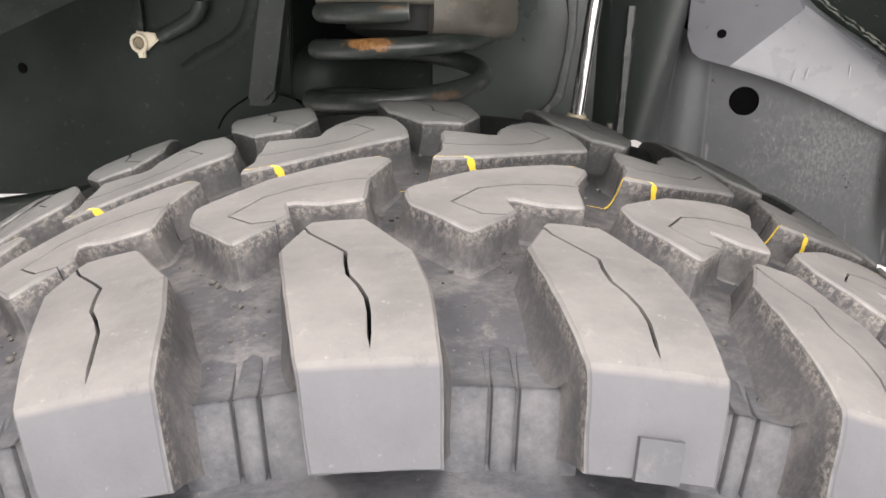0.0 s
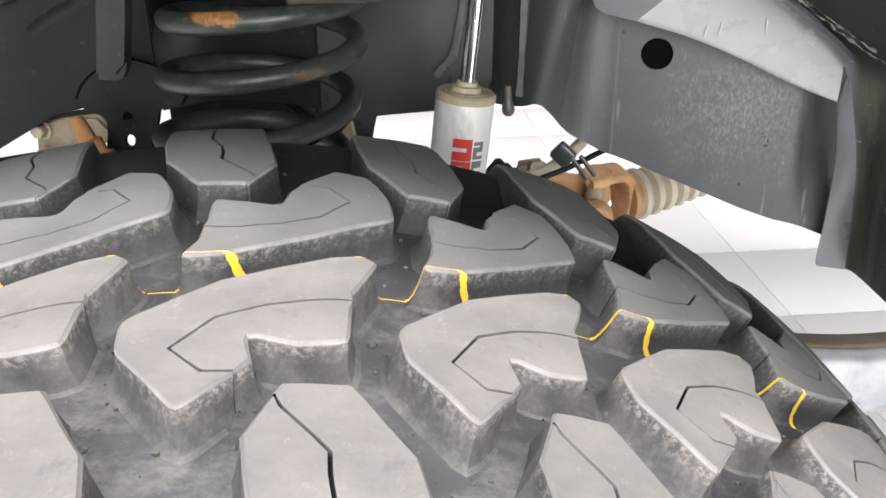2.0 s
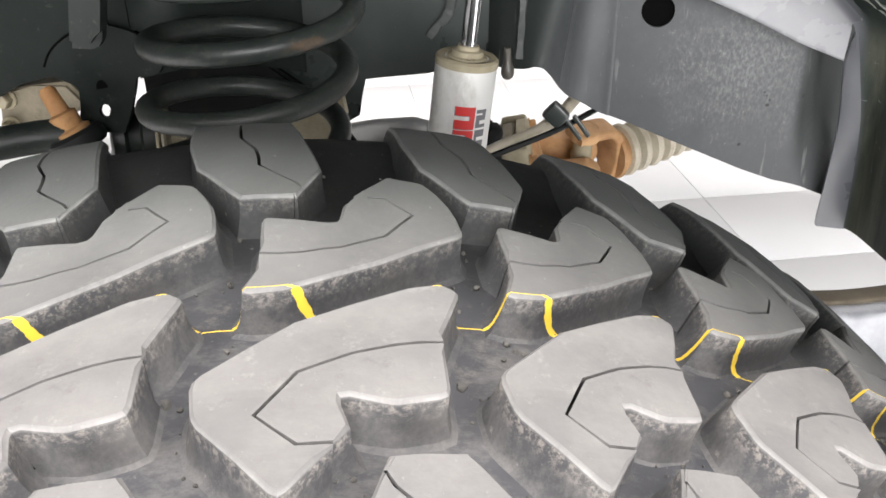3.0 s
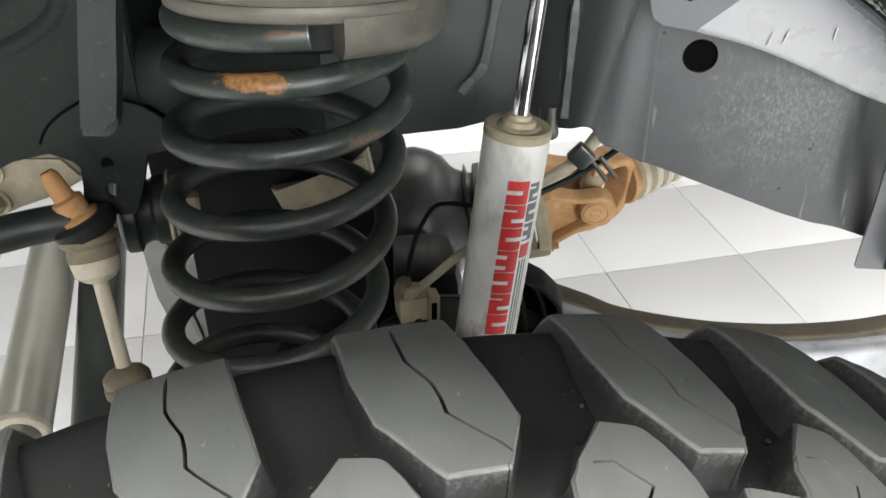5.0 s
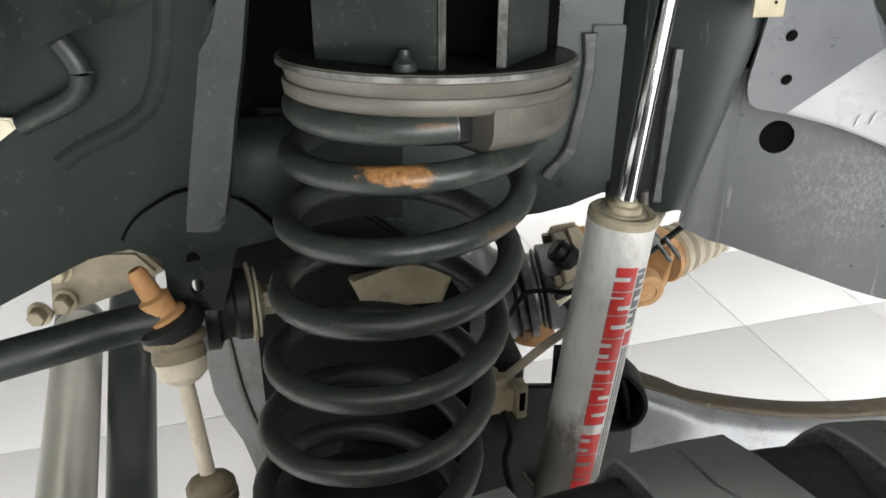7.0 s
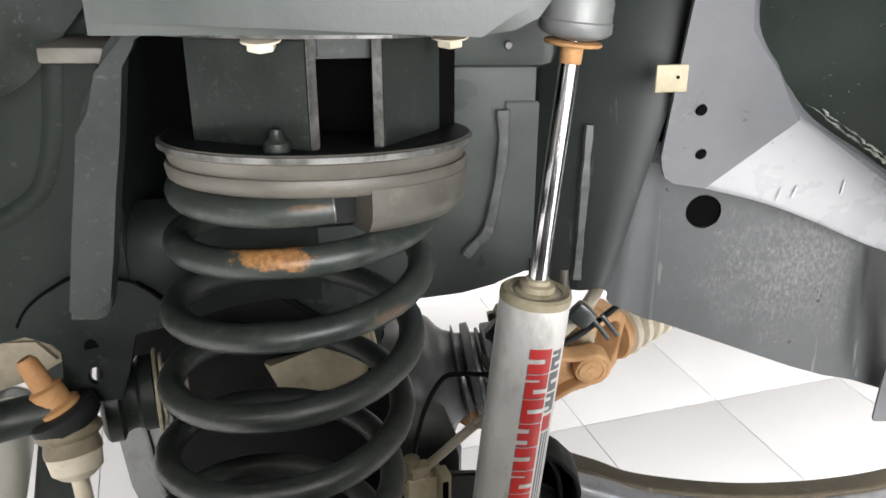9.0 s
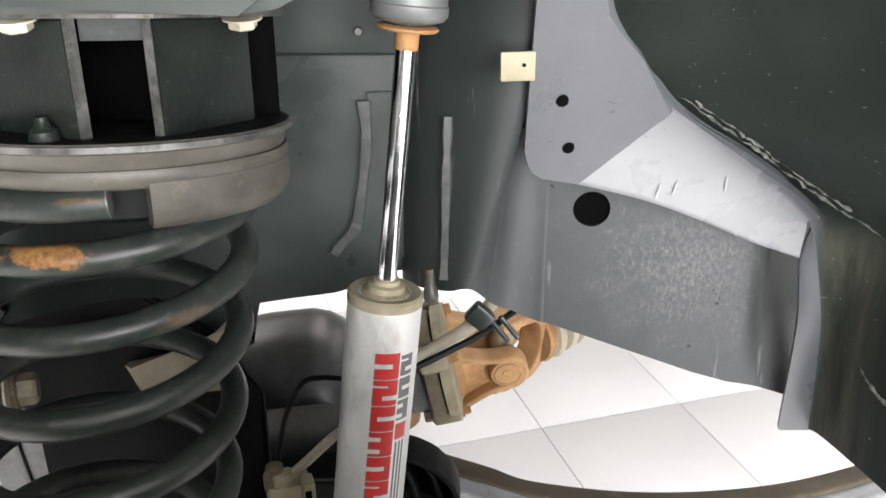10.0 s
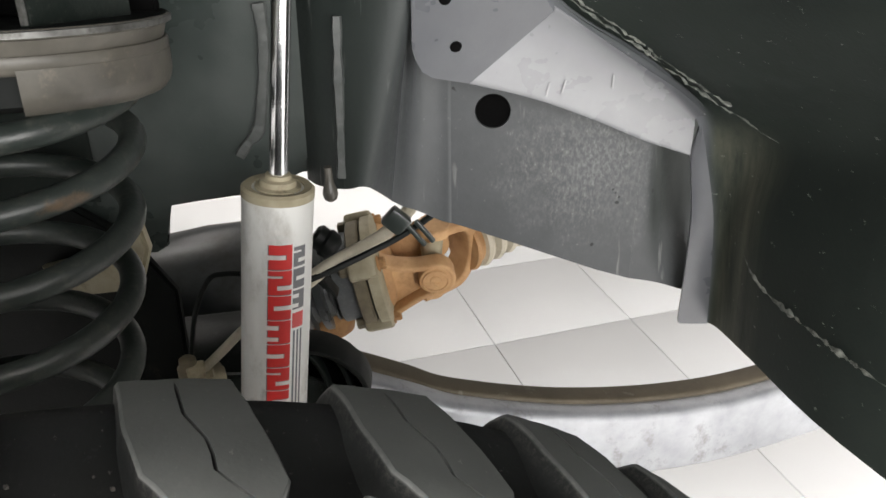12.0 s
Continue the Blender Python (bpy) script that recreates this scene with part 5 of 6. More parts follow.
part("washer", lathe(bmesh.new(), TOP, TOP + DU, [(0, 0.0185), (0.001, 0.0195), (0.0022, 0.0195), (0.003, 0.018)], 36), M_RUST, damper, "brown rusty dished washer")
part("rod_end", lathe(bmesh.new(), TOP - DU * 0.012, TOP, [(0, 0.0075), (0.012, 0.0078)], 20), M_RUST, damper)
part("top_bush", lathe(bmesh.new(), TOP + DU * 0.004, TOP + DU, [(0, 0.013), (0.003, 0.022), (0.006, 0.0245), (0.012, 0.0245), (0.013, 0.0235), (0.024, 0.0235), (0.036, 0.021)], 36), M_CAST, damper, "grey rubber top bush")
# print: plain red shapes up the cylinder with a narrow grey column beside
DSIDE = V(1, 0, 0) - DU * DU.x
DSIDE.normalize()
DFR = DU.cross(DSIDE)
if DFR.y > 0:
    DFR = -DFR


def print_patch(name, z0, z1, a0, a1, mat, cut=(), lift=0.00014):
    """A thin printed patch on the cylinder: heights along it and angles from the front."""
    bm = bmesh.new()
    n, m = 8, 10
    g = []
    for z in (z0 + (z1 - z0) * i / m for i in range(m + 1)):
        row = []
        for k in range(n + 1):
            a = radians(a0 + (a1 - a0) * k / n)
            row.append(bm.verts.new(D0 + DU * z + (DFR * math.cos(a) + DSIDE * math.sin(a)) * (0.0262 + lift)))
        g.append(row)
    for i, (r0, r1) in enumerate(zip(g, g[1:])):
        for k in range(n):
            if any(a <= i <= b and c <= k <= d for a, b, c, d in cut):
                continue
            bm.faces.new((r0[k], r0[k + 1], r1[k + 1], r1[k]))
    return part(name, bm, mat, damper)


# each mark is a plain block with slits in it: first and last row, first and last column
SLITS = [((4, 5, 0, 5),), ((2, 3, 3, 7), (7, 7, 0, 4)), ((4, 5, 2, 7),), ((1, 2, 0, 3), (6, 7, 0, 3))]
for k in range(12):
    z1 = -0.043 - k * 0.0207 - (0.009 if k > 6 else 0)
    print_patch("print_outline", z1 - 0.0202, z1 - 0.0003, -5.5, 32, M_DGREY, SLITS[k % 4], 0.00007)
    print_patch("red_print", z1 - 0.0196, z1, -4, 33.5, M_RED, SLITS[k % 4])
for k in range(3):
    print_patch("grey_print", -0.0615 - k * 0.0178, -0.0455 - k * 0.0178, 36, 59, M_DGREY, SLITS[(k + 1) % 4])
print_patch("grey_print", -0.113, -0.100, 36, 58, M_RED)
for k in range(3):
    print_patch("grey_print", -0.30, -0.115, 38 + 7 * k, 42 + 7 * k, M_DGREY)

# ---- axle, drive flange and shaft behind ----
FD = V(0.975, 0.06, 0.20).normalized()
CX = V(0.1100, 0.3826, 0.5222)
F0 = CX - FD * 0.0735
axle = thing("axle_housing", (-0.1, 0.33, 0.5), "grey cast axle housing with a ribbed nose behind the damper", "axle")
NOSE = F0 - FD * 0.022
part("housing", lathe(bmesh.new(), NOSE - FD * 0.022, NOSE - FD, [(0, 0.042), (0.014, 0.047), (0.034, 0.050), (0.050, 0.058), (0.056, 0.064), (0.064, 0.077), (0.078, 0.0875), (0.096, 0.095), (0.146, 0.100), (0.30, 0.101), (0.36, 0.085), (0.38, 0.05)], 56), M_HOUSING, axle, "grey cast housing", 60)
part("neck", lathe(bmesh.new(), NOSE, NOSE - FD, [(0, 0.050), (0.001, 0.0545), (0.023, 0.0555), (0.025, 0.053), (0.026, 0.045)], 44), M_GREY, axle, "grey machined neck ring")
for d0, w, r in ((0.027, 0.006, 0.0515), (0.038, 0.012, 0.0605), (0.058, 0.004, 0.0615)):
    part("rib", lathe(bmesh.new(), NOSE - FD * d0, NOSE - FD, [(0, r - 0.010), (0.001, r - 0.002), (0.002, r), (w - 0.002, r), (w - 0.001, r - 0.002), (w, r - 0.010)], 44), M_HOUSING, axle, "grey rib round the nose")
part("boss", lathe(bmesh.new(), NOSE - FD * 0.036 - V(0, 0, 0.02), NOSE - FD * 0.042 - V(0, 0.02, 0.3), [(0, 0.034), (0.030, 0.032), (0.046, 0.030), (0.052, 0.024), (0.054, 0.012)], 28), M_RUST, axle, "rust-brown boss under the nose")
part("lower_arm_mount", block((-0.13, 0.19, 0.47), (0.16, 0.1, 0.14), 12, 0.022), M_TOWER, axle, "dark rounded arm mount")
WHEEL_IN = CENTRE + AX * 0.2
part("axle_tube", lathe(bmesh.new(), WHEEL_IN, WHEEL_IN + AX, [(0, 0.07), (0.06, 0.07), (0.09, 0.046), (0.6, 0.046), (0.68, 0.08)], 32), M_FRAME, axle)
part("spring_pad", lathe(bmesh.new(), (-0.195, -0.079, 0.50), (-0.195, -0.079, 0.6), [(0, 0.05), (0.02, 0.092), (0.035, 0.095), (0.04, 0.088), (0.042, 0.05)], 40), M_TOWER, axle, "dark dished spring pad")
part("mount_plate", plate([(-0.11, 0.02, 0.36), (-0.115, 0.03, 0.56), (-0.07, 0.045, 0.585), (-0.01, 0.06, 0.575), (0.05, 0.075, 0.54), (0.06, 0.08, 0.36)], 0.006, back=(0, 1, 0)), M_TOWER, axle, "black mounting plate behind the damper")
part("mount_web", plate([(-0.31, 0.08, 0.28), (-0.305, 0.085, 0.50), (-0.303, 0.085, 0.62), (-0.334, 0.085, 0.65), (-0.336, 0.085, 0.79), (-0.292, 0.086, 0.79), (-0.24, 0.087, 0.752), (-0.20, 0.088, 0.735), (-0.15, 0.09, 0.700),
                         (-0.11, 0.08, 0.65), (-0.10, 0.05, 0.28)], 0.008, back=(0, 1, 0), bevel=0.003), M_PIT, axle, "black bracket plate behind the spring")
part("stop_pad", plate([(-0.218, 0.070, 0.680), (-0.204, 0.066, 0.652), (-0.135, 0.062, 0.662), (-0.122, 0.062, 0.70), (-0.127, 0.063, 0.726), (-0.146, 0.066, 0.706), (-0.18, 0.069, 0.690)],
                       0.010, back=(0, 1, 0), bevel=0.003), M_BEIGE, axle, "cream stop pad behind the coils")
part("lug", lathe(bmesh.new(), (-0.2911, -0.0484, 0.5323), (-0.2737, -0.0852, 0.5106), [(0, 0.006), (0.003, 0.015), (0.010, 0.018), (0.030, 0.018), (0.036, 0.012)], 24), M_BLACK, axle, "black rounded lug beside the spring seat")
EY, EYD = V(-0.020, 0.060, 0.497), V(0.10, -0.86, 0.50).normalized()
part("eye_ring", lathe(bmesh.new(), EY - EYD * 0.03, EY, [(0, 0.040), (0.004, 0.043), (0.030, 0.043), (0.032, 0.041), (0.030, 0.037), (0.010, 0.034), (0.010, 0.012)], 40), M_BLACK, axle, "black rubber eye of the damper mount")
part("eye_lip", lathe(bmesh.new(), EY + EYD * 0.0012, EY + EYD, [(0, 0.0385), (0.0012, 0.0390), (0.0016, 0.0410), (0.0008, 0.0416), (0, 0.0416)], 40, closed=False), M_TAN, axle, "thin brown lip")
shaft = thing("drive_shaft", (0.08, 0.35, 0.5), "rusty universal joint with a beige flange and ribbed boot", "drive shaft")
part("companion_flange", lathe(bmesh.new(), F0 - FD * 0.023, F0 + FD, [(0, 0.052), (0.001, 0.062), (0.003, 0.066), (0.015, 0.0665), (0.018, 0.063)], 40), M_TAN, shaft, "grimy brown companion flange")
part("flange", lathe(bmesh.new(), F0 - FD * 0.003, F0 + FD, [(0, 0.064), (0.001, 0.0685), (0.013, 0.069), (0.016, 0.066), (0.018, 0.050), (0.022, 0.040)], 40), M_BEIGE, shaft, "dirty beige bolted flange")
BD = V(0.80, 0.58, 0.06).normalized()
E1 = V(0.05, -0.97, -0.20)
E1 = (E1 - FD * E1.dot(FD)).normalized()
E2 = E1.cross(BD).normalized()
W2 = FD.cross(E1).normalized()
for k in range(4):
    t = radians(45 + 90 * k)
    d = W2 * math.cos(t) + E1 * math.sin(t)
    m = Matrix((FD, d, FD.cross(d))).transposed().to_4x4()
    part("flange_ear", block((0, 0, 0), (0.034, 0.020, 0.032), 0, 0.004, m=Matrix.Translation(F0 - FD * 0.006 + d * 0.064) @ m), M_BEIGE, shaft, "cast ear of the flange")
    hex_bolt(shaft, F0 + d * 0.060 - FD * 0.022, -FD, 0.008, 0.012, M_TAN)
    hex_bolt(shaft, F0 + d * 0.060 + FD * 0.012, FD, 0.0075, 0.010, M_RUST)
# the flange's yoke: ribbed ears towards the viewer and away, a bearing cap in each
part("yoke_base", lathe(bmesh.new(), F0 + FD * 0.012, F0 + FD, [(0, 0.050), (0.004, 0.049), (0.010, 0.040), (0.014, 0.020)], 32), M_JOINT, shaft)
for side in (-1, 1):
    hub = CX + E1 * (0.034 * side)

    def at(a, b, o=0.0):
        return hub + FD * a + W2 * b + E1 * (o * side)
    path = [at(-0.060, 0.041), at(-0.046, 0.034), at(-0.026, 0.025), at(-0.012, 0.0212)]
    path += [at(0.0212 * math.sin(a), 0.0212 * math.cos(a)) for a in (radians(15 + 15 * k) for k in range(11))]
    path += [at(-0.012, -0.0212), at(-0.026, -0.024), at(-0.046, -0.032), at(-0.060, -0.041)]
    part("ear_rim", sweep(bmesh.new(), smooth_line(path, 2), round_rect(0.0075, 0.024, 0.003), up=E1), M_JOINT, shaft, "rounded rim of the yoke ear")
    part("ear_web", plate([at(-0.060, 0.039, -0.004), at(-0.026, 0.024, -0.004), at(-0.010, 0.021, -0.004), at(-0.010, -0.021, -0.004), at(-0.026, -0.023, -0.004), at(-0.060, -0.039, -0.004)], 0.008, back=-E1 * side, bevel=0.001), M_JOINT, shaft)
    part("ear_boss", lathe(bmesh.new(), hub - E1 * (0.012 * side), hub + E1 * side, [(0, 0.020), (0.021, 0.0205), (0.0235, 0.0190), (0.024, 0.0170)], 30), M_JOINT, shaft)
    part("bearing_cap", lathe(bmesh.new(), hub + E1 * (0.0118 * side), hub + E1 * side, [(0, 0.0165), (0.0016, 0.0160), (0.0020, 0.0150), (0.0004, 0.0140), (0.0004, 0.0075), (0.0018, 0.0065), (0.0018, 0.0030)], 28), M_JOINT, shaft, "rusty bearing cap")
    part("snap_ring_ear", block((0, 0, 0), (0.008, 0.003, 0.003), 0, 0.0008, m=Matrix.Translation(hub + E1 * (0.0135 * side) + W2 * 0.003) @ Matrix.Rotation(radians(25), 4, "Y")), M_JOINT, shaft)
# the shaft's yoke: one strong bow over and under the cross
path = []
for a in range(-90, 91, 15):
    c, n = math.cos(radians(a)), math.sin(radians(a))
    path.append(CX + BD * (0.018 + 0.034 * max(c, 0) ** 0.6) + E2 * (0.046 * n))
path = [CX - BD * 0.018 - E2 * 0.046, CX - E2 * 0.0465, *path, CX + E2 * 0.0465, CX - BD * 0.018 + E2 * 0.046]
part("shaft_yoke", sweep(bmesh.new(), smooth_line(path, 2), round_rect(0.013, 0.038, 0.004), up=BD.cross(E2)), M_JOINT, shaft, "rusty orange shaft yoke")
for side in (-1, 1):
    part("bearing_cap", lathe(bmesh.new(), CX + E2 * (0.040 * side), CX + E2 * side, [(0, 0.0200), (0.012, 0.0200), (0.014, 0.0180), (0.0125, 0.0160), (0.0125, 0.008)], 28), M_JOINT, shaft)
part("cross_arm", rod_between(CX - E1 * 0.036, CX + E1 * 0.036, 0.0125, 18), M_BEIGE, shaft)
part("cross_arm", rod_between(CX - E2 * 0.040, CX + E2 * 0.040, 0.0125, 18), M_BEIGE, shaft)
part("rear_yoke", lathe(bmesh.new(), CX + BD * 0.048, CX + BD, [(0, 0.034), (0.004, 0.036), (0.012, 0.030), (0.020, 0.028)], 30), M_JOINT, shaft)
prof = []
for k in range(6):
    prof += [(0.021 * k, 0.020 - 0.001 * k), (0.021 * k + 0.005, 0.035 - 0.0016 * k), (0.021 * k + 0.010, 0.0365 - 0.0016 * k), (0.021 * k + 0.015, 0.034 - 0.0016 * k), (0.021 * k + 0.019, 0.020 - 0.001 * k)]
B0 = CX + BD * 0.060
part("boot", lathe(bmesh.new(), B0, B0 + BD, prof, 36), M_BOOT, shaft, "pale ribbed rubber boot")
part("shaft_tube", lathe(bmesh.new(), B0 + BD * 0.122, B0 + BD, [(0, 0.024), (0.6, 0.024)], 30), M_FRAME, shaft)

# ---- curved lower arm ----
arm = thing("control_arm", (0.2, 0.12, 0.5), "curved silver control arm with a brown rusty upper lip", "control arm")
line = smooth_line([(0.035, 0.118, 0.499), (0.08, 0.118, 0.483), (0.13, 0.122, 0.462), (0.246, 0.155, 0.424), (0.374, 0.195, 0.400), (0.494, 0.240, 0.392), (0.70, 0.31, 0.41)], 8)
part("beam", sweep(bmesh.new(), line, round_rect(0.045, 0.085, 0.01)), M_ALU, arm)
part("lip", sweep(bmesh.new(), [p + V(0, 0.012, 0.0425) for p in line], round_rect(0.026, 0.012, 0.004)), M_LIP, arm, "brown worn upper edge")
part("gusset", plate([(0.035, 0.098, 0.500), (0.10, 0.103, 0.470), (0.22, 0.138, 0.425), (0.24, 0.142, 0.37), (0.20, 0.13, 0.33), (0.03, 0.09, 0.34)], 0.012, back=(0, 1, 0), bevel=0.004), M_ALU, arm, "flat scuffed inner end of the arm")
cup = thing("bump_cup", (0.03, 0.10, 0.54), "black rounded pocket with a dark open mouth", "mount pocket")
mouth = smooth_line([(-0.030, 0.055, 0.534), (0.0, 0.055, 0.532), (0.033, 0.055, 0.534), (0.043, 0.055, 0.538), (0.050, 0.055, 0.545), (0.0535, 0.055, 0.556), (0.0525, 0.055, 0.568), (0.048, 0.055, 0.579), (0.041, 0.055, 0.587), (0.030, 0.055, 0.597), (0.007, 0.055, 0.606), (-0.030, 0.055, 0.604)], 4)
# pocket bottom coloured near-black for the shade inside
part("back", plate([(p.x, 0.073, p.z) for p in mouth], 0.012, back=(0, 1, 0)), M_DARK, cup, "near-black bottom of the pocket, its shade as colour")
part("shell", sweep(bmesh.new(), [p + V(0, 0.010, 0) for p in mouth], round_rect(0.0045, 0.034, 0.0012), up=V(0, -1, 0)), M_BLACK, cup, "black rounded wall of the pocket")
for x in (0.002, 0.022):
    line = smooth_line([(x, 0.064, 0.598), (x + 0.010, 0.064, 0.582), (x + 0.016, 0.064, 0.562), (x + 0.019, 0.064, 0.540)], 4)
    part("fin", sweep(bmesh.new(), line, round_rect(0.004, 0.014, 0.0015), up=V(0, -1, 0)), M_FRAME, cup, "grey fin inside the pocket")

# ---- sway bar link and what hangs on the other side ----
link = thing("sway_bar_link", (-0.325, -0.055, 0.55), "dirty cream sway bar link with rubber bushes and a rusty nut", "sway bar link")
LK0, LK1 = V(-0.338, -0.042, 0.703), V(-0.314, -0.080, 0.583)
LD = (LK1 - LK0).normalized()
ND = V(-0.42, 0.03, 0.90).normalized()
part("nut", lathe(bmesh.new(), LK0 + ND * 0.008, LK0 + ND, [(0, 0.0165), (0.003, 0.0165), (0.005, 0.012), (0.018, 0.0125), (0.020, 0.0085), (0.040, 0.0075), (0.044, 0.005)], 14), M_RUST, link, "rusty orange nut and thread")
part("washer", lathe(bmesh.new(), LK0 + LD * 0.004, LK1, [(0, 0.020), (0.004, 0.0235), (0.008, 0.0235), (0.012, 0.019), (0.018, 0.0205), (0.022, 0.0205)], 32), M_TAN, link, "dirty tan rubber bush")
part("socket", lathe(bmesh.new(), LK0 + LD * 0.026, LK1, [(0, 0.0185), (0.002, 0.0195), (0.013, 0.018), (0.018, 0.012), (0.020, 0.008)], 28), M_BOOT, link, "cream socket")
part("rod", rod_between(LK0 + LD * 0.03, LK1, 0.0062), M_BOOT, link)
part("boot", lathe(bmesh.new(), LK1 - LD * 0.008, LK1 + LD, [(0, 0.008), (0.003, 0.015), (0.008, 0.0190), (0.013, 0.0195), (0.015, 0.0185), (0.017, 0.0200), (0.024, 0.0195), (0.028, 0.0165), (0.032, 0.0150)], 28), M_TAN, link, "cracked muddy dust boot")
part("sleeve", lathe(bmesh.new(), LK1 + LD * 0.024, LK1 + LD, [(0, 0.0165), (0.003, 0.0190), (0.020, 0.0195), (0.026, 0.0170), (0.028, 0.011)], 28), M_RUST, link, "rusty lower sleeve")
hex_bolt(link, LK1 + LD * 0.046, LD, 0.0115, 0.020, M_RUST, "rusty lower nut")
part("shank", rod_between(LK1 + LD * 0.055, LK1 + LD * 0.10, 0.0085), M_ISOL, link)
bar = thing("sway_bar", (-0.45, -0.09, 0.71), "black sway bar arm with a flattened eye", "sway bar")
line = smooth_line([(-0.72, -0.16, 0.66), (-0.55, -0.12, 0.685), (-0.42, -0.075, 0.7035), (-0.375, -0.052, 0.707), (-0.345, -0.042, 0.709)], 8)
part("arm", sweep(bmesh.new(), line, circle(0.0145, 16)), M_TOWER, bar)
part("eye", lathe(bmesh.new(), LK0 - ND * 0.008, LK0 + ND, [(0, 0.022), (0.003, 0.025), (0.013, 0.025), (0.016, 0.022)], 30), M_BLACK, bar)
bush = thing("arm_bush", (-0.30, -0.02, 0.70), "black rubber bush with steel washers and a pale bolt", "rubber bush")
BB, BX = V(-0.335, 0.015, 0.682), V(0.95, 0.31, 0).normalized()
part("rubber", lathe(bmesh.new(), BB, BB + BX, [(0, 0.028), (0.002, 0.033), (0.004, 0.035), (0.014, 0.035), (0.017, 0.029), (0.022, 0.027), (0.027, 0.027), (0.030, 0.030), (0.040, 0.030)], 32), M_TOWER, bush)
part("washer", lathe(bmesh.new(), BB + BX * 0.041, BB + BX, [(0, 0.033), (0.0006, 0.034), (0.0026, 0.034), (0.0032, 0.033)], 36), M_BEIGE, bush, "thin pale washer")
part("washer", lathe(bmesh.new(), BB + BX * 0.0455, BB + BX, [(0, 0.029), (0.0006, 0.030), (0.0022, 0.030), (0.0028, 0.029)], 36), M_BOOT, bush, "thin cream washer")
hex_bolt(bush, BB + BX * 0.0484, BX, 0.0125, 0.018, M_BEIGE, "cream bolt head")

stab = thing("steering_damper", (-0.5, 0.05, 0.45), "grey-green damper tube with a pale rim and thin rod", "damper")
S0, S1 = V(-0.631, 0.420, 0.4175), V(-0.513, 0.039, 0.386)
SD = (S1 - S0).normalized()
part("tube", rod_between(S0, S1, 0.0310, 36), M_TUBE, stab)
part("rim", lathe(bmesh.new(), S1 - SD * 0.004, S1 + SD, [(0, 0.0316), (0.004, 0.0330), (0.010, 0.0326), (0.012, 0.0300), (0.009, 0.0225), (0.004, 0.021)], 36), M_BOOT, stab, "pale rolled rim")
part("gland", lathe(bmesh.new(), S1 - SD * 0.002, S1 + SD, [(0, 0.0225), (0.007, 0.0215), (0.009, 0.015)], 30), M_ISOL, stab, "dark rod gland")
part("top_collar", lathe(bmesh.new(), S0 + SD * 0.002, S1, [(0, 0.0300), (0.003, 0.0318), (0.022, 0.0318), (0.024, 0.031)], 36), M_STEEL, stab, "dark end collar")
part("rod", rod_between(S1, S1 + SD * 0.14, 0.0105), M_CHROME, stab)
part("bracket", plate([(-0.458, 0.03, 0.716), (-0.420, 0.03, 0.724), (-0.384, 0.03, 0.729), (-0.365, 0.03, 0.708), (-0.390, 0.03, 0.693), (-0.425, 0.03, 0.679), (-0.455, 0.03, 0.664), (-0.466, 0.03, 0.664)], 0.03, back=(0, 1, 0), bevel=0.004), M_MUDDY, stab, "dirty brown mounting bracket")
for bx, bz in ((-0.449, 0.710), (-0.450, 0.681), (-0.474, 0.668)):
    hex_bolt(stab, (bx, 0.03, bz), (0, -1, 0), 0.008, 0.012, M_BEIGE, "dirty bolt head")
bar_far = thing("track_bar", (-0.413, 0.02, 0.36), "grey-green painted round bar behind the link", "steering bar")
part("tube", rod_between((-0.553, 0.440, 0.495), (-0.4746, 0.0676, 0.250), 0.029, 32), M_WING, bar_far)
part("slot", block((0, 0, 0), (0.012, 0.004, 0.030), 0, 0.001, m=Matrix.Translation((-0.4787, 0.1177, 0.3143)) @ Matrix.Rotation(radians(-45), 4, "X")), M_DARK, bar_far, "dark slot near the lower end")

shield = single("dust_shield", plate([(-0.366, 0.1, 0.615), (-0.362, 0.1, 0.571), (-0.359, 0.1, 0.531), (-0.351, 0.1, 0.505), (-0.336, 0.1, 0.474), (-0.325, 0.1, 0.437), (-0.323, 0.1, 0.36), (-0.28, 0.1, 0.36), (-0.285, 0.1, 0.60), (-0.31, 0.1, 0.625)], 0.003, back=(0, 1, 0)), M_CAST, "thin blue-grey metal dust shield beside the spring", "dust shield")
part("stiffening_rib", sweep(bmesh.new(), smooth_line([(-0.338, 0.099, 0.60), (-0.331, 0.099, 0.54), (-0.318, 0.099, 0.48), (-0.309, 0.099, 0.40)], 6), round_rect(0.006, 0.004, 0.0015), up=V(0, -1, 0)), M_STEEL, shield, "pressed edge of the shield")

# post and upper beam
post = thing("frame_post", (-0.29, -0.075, 0.79), "dark painted flat post curving into the upper beam", "body bracket")
strap = [(-0.3080, 0.796), (-0.306, 0.804), (-0.2955, 0.859), (-0.287, 0.900), (-0.2835, 0.920), (-0.279, 0.936), (-0.267, 0.957), (-0.261, 0.971), (-0.251, 0.982), (-0.239, 0.989), (-0.225, 1.0), (-0.215, 1.02), (-0.20, 1.02),
         (-0.20, 0.9895), (-0.236, 0.9843), (-0.2445, 0.980), (-0.2485, 0.972), (-0.2505, 0.960), (-0.2575, 0.918), (-0.2655, 0.880), (-0.2715, 0.846), (-0.2785, 0.812), (-0.281, 0.804), (-0.2850, 0.7985), (-0.2910, 0.796)]
part("strap", plate([(x, -0.075, z) for x, z in strap], 0.012, back=(0, 1, 0), bevel=0.005), M_POST, post)
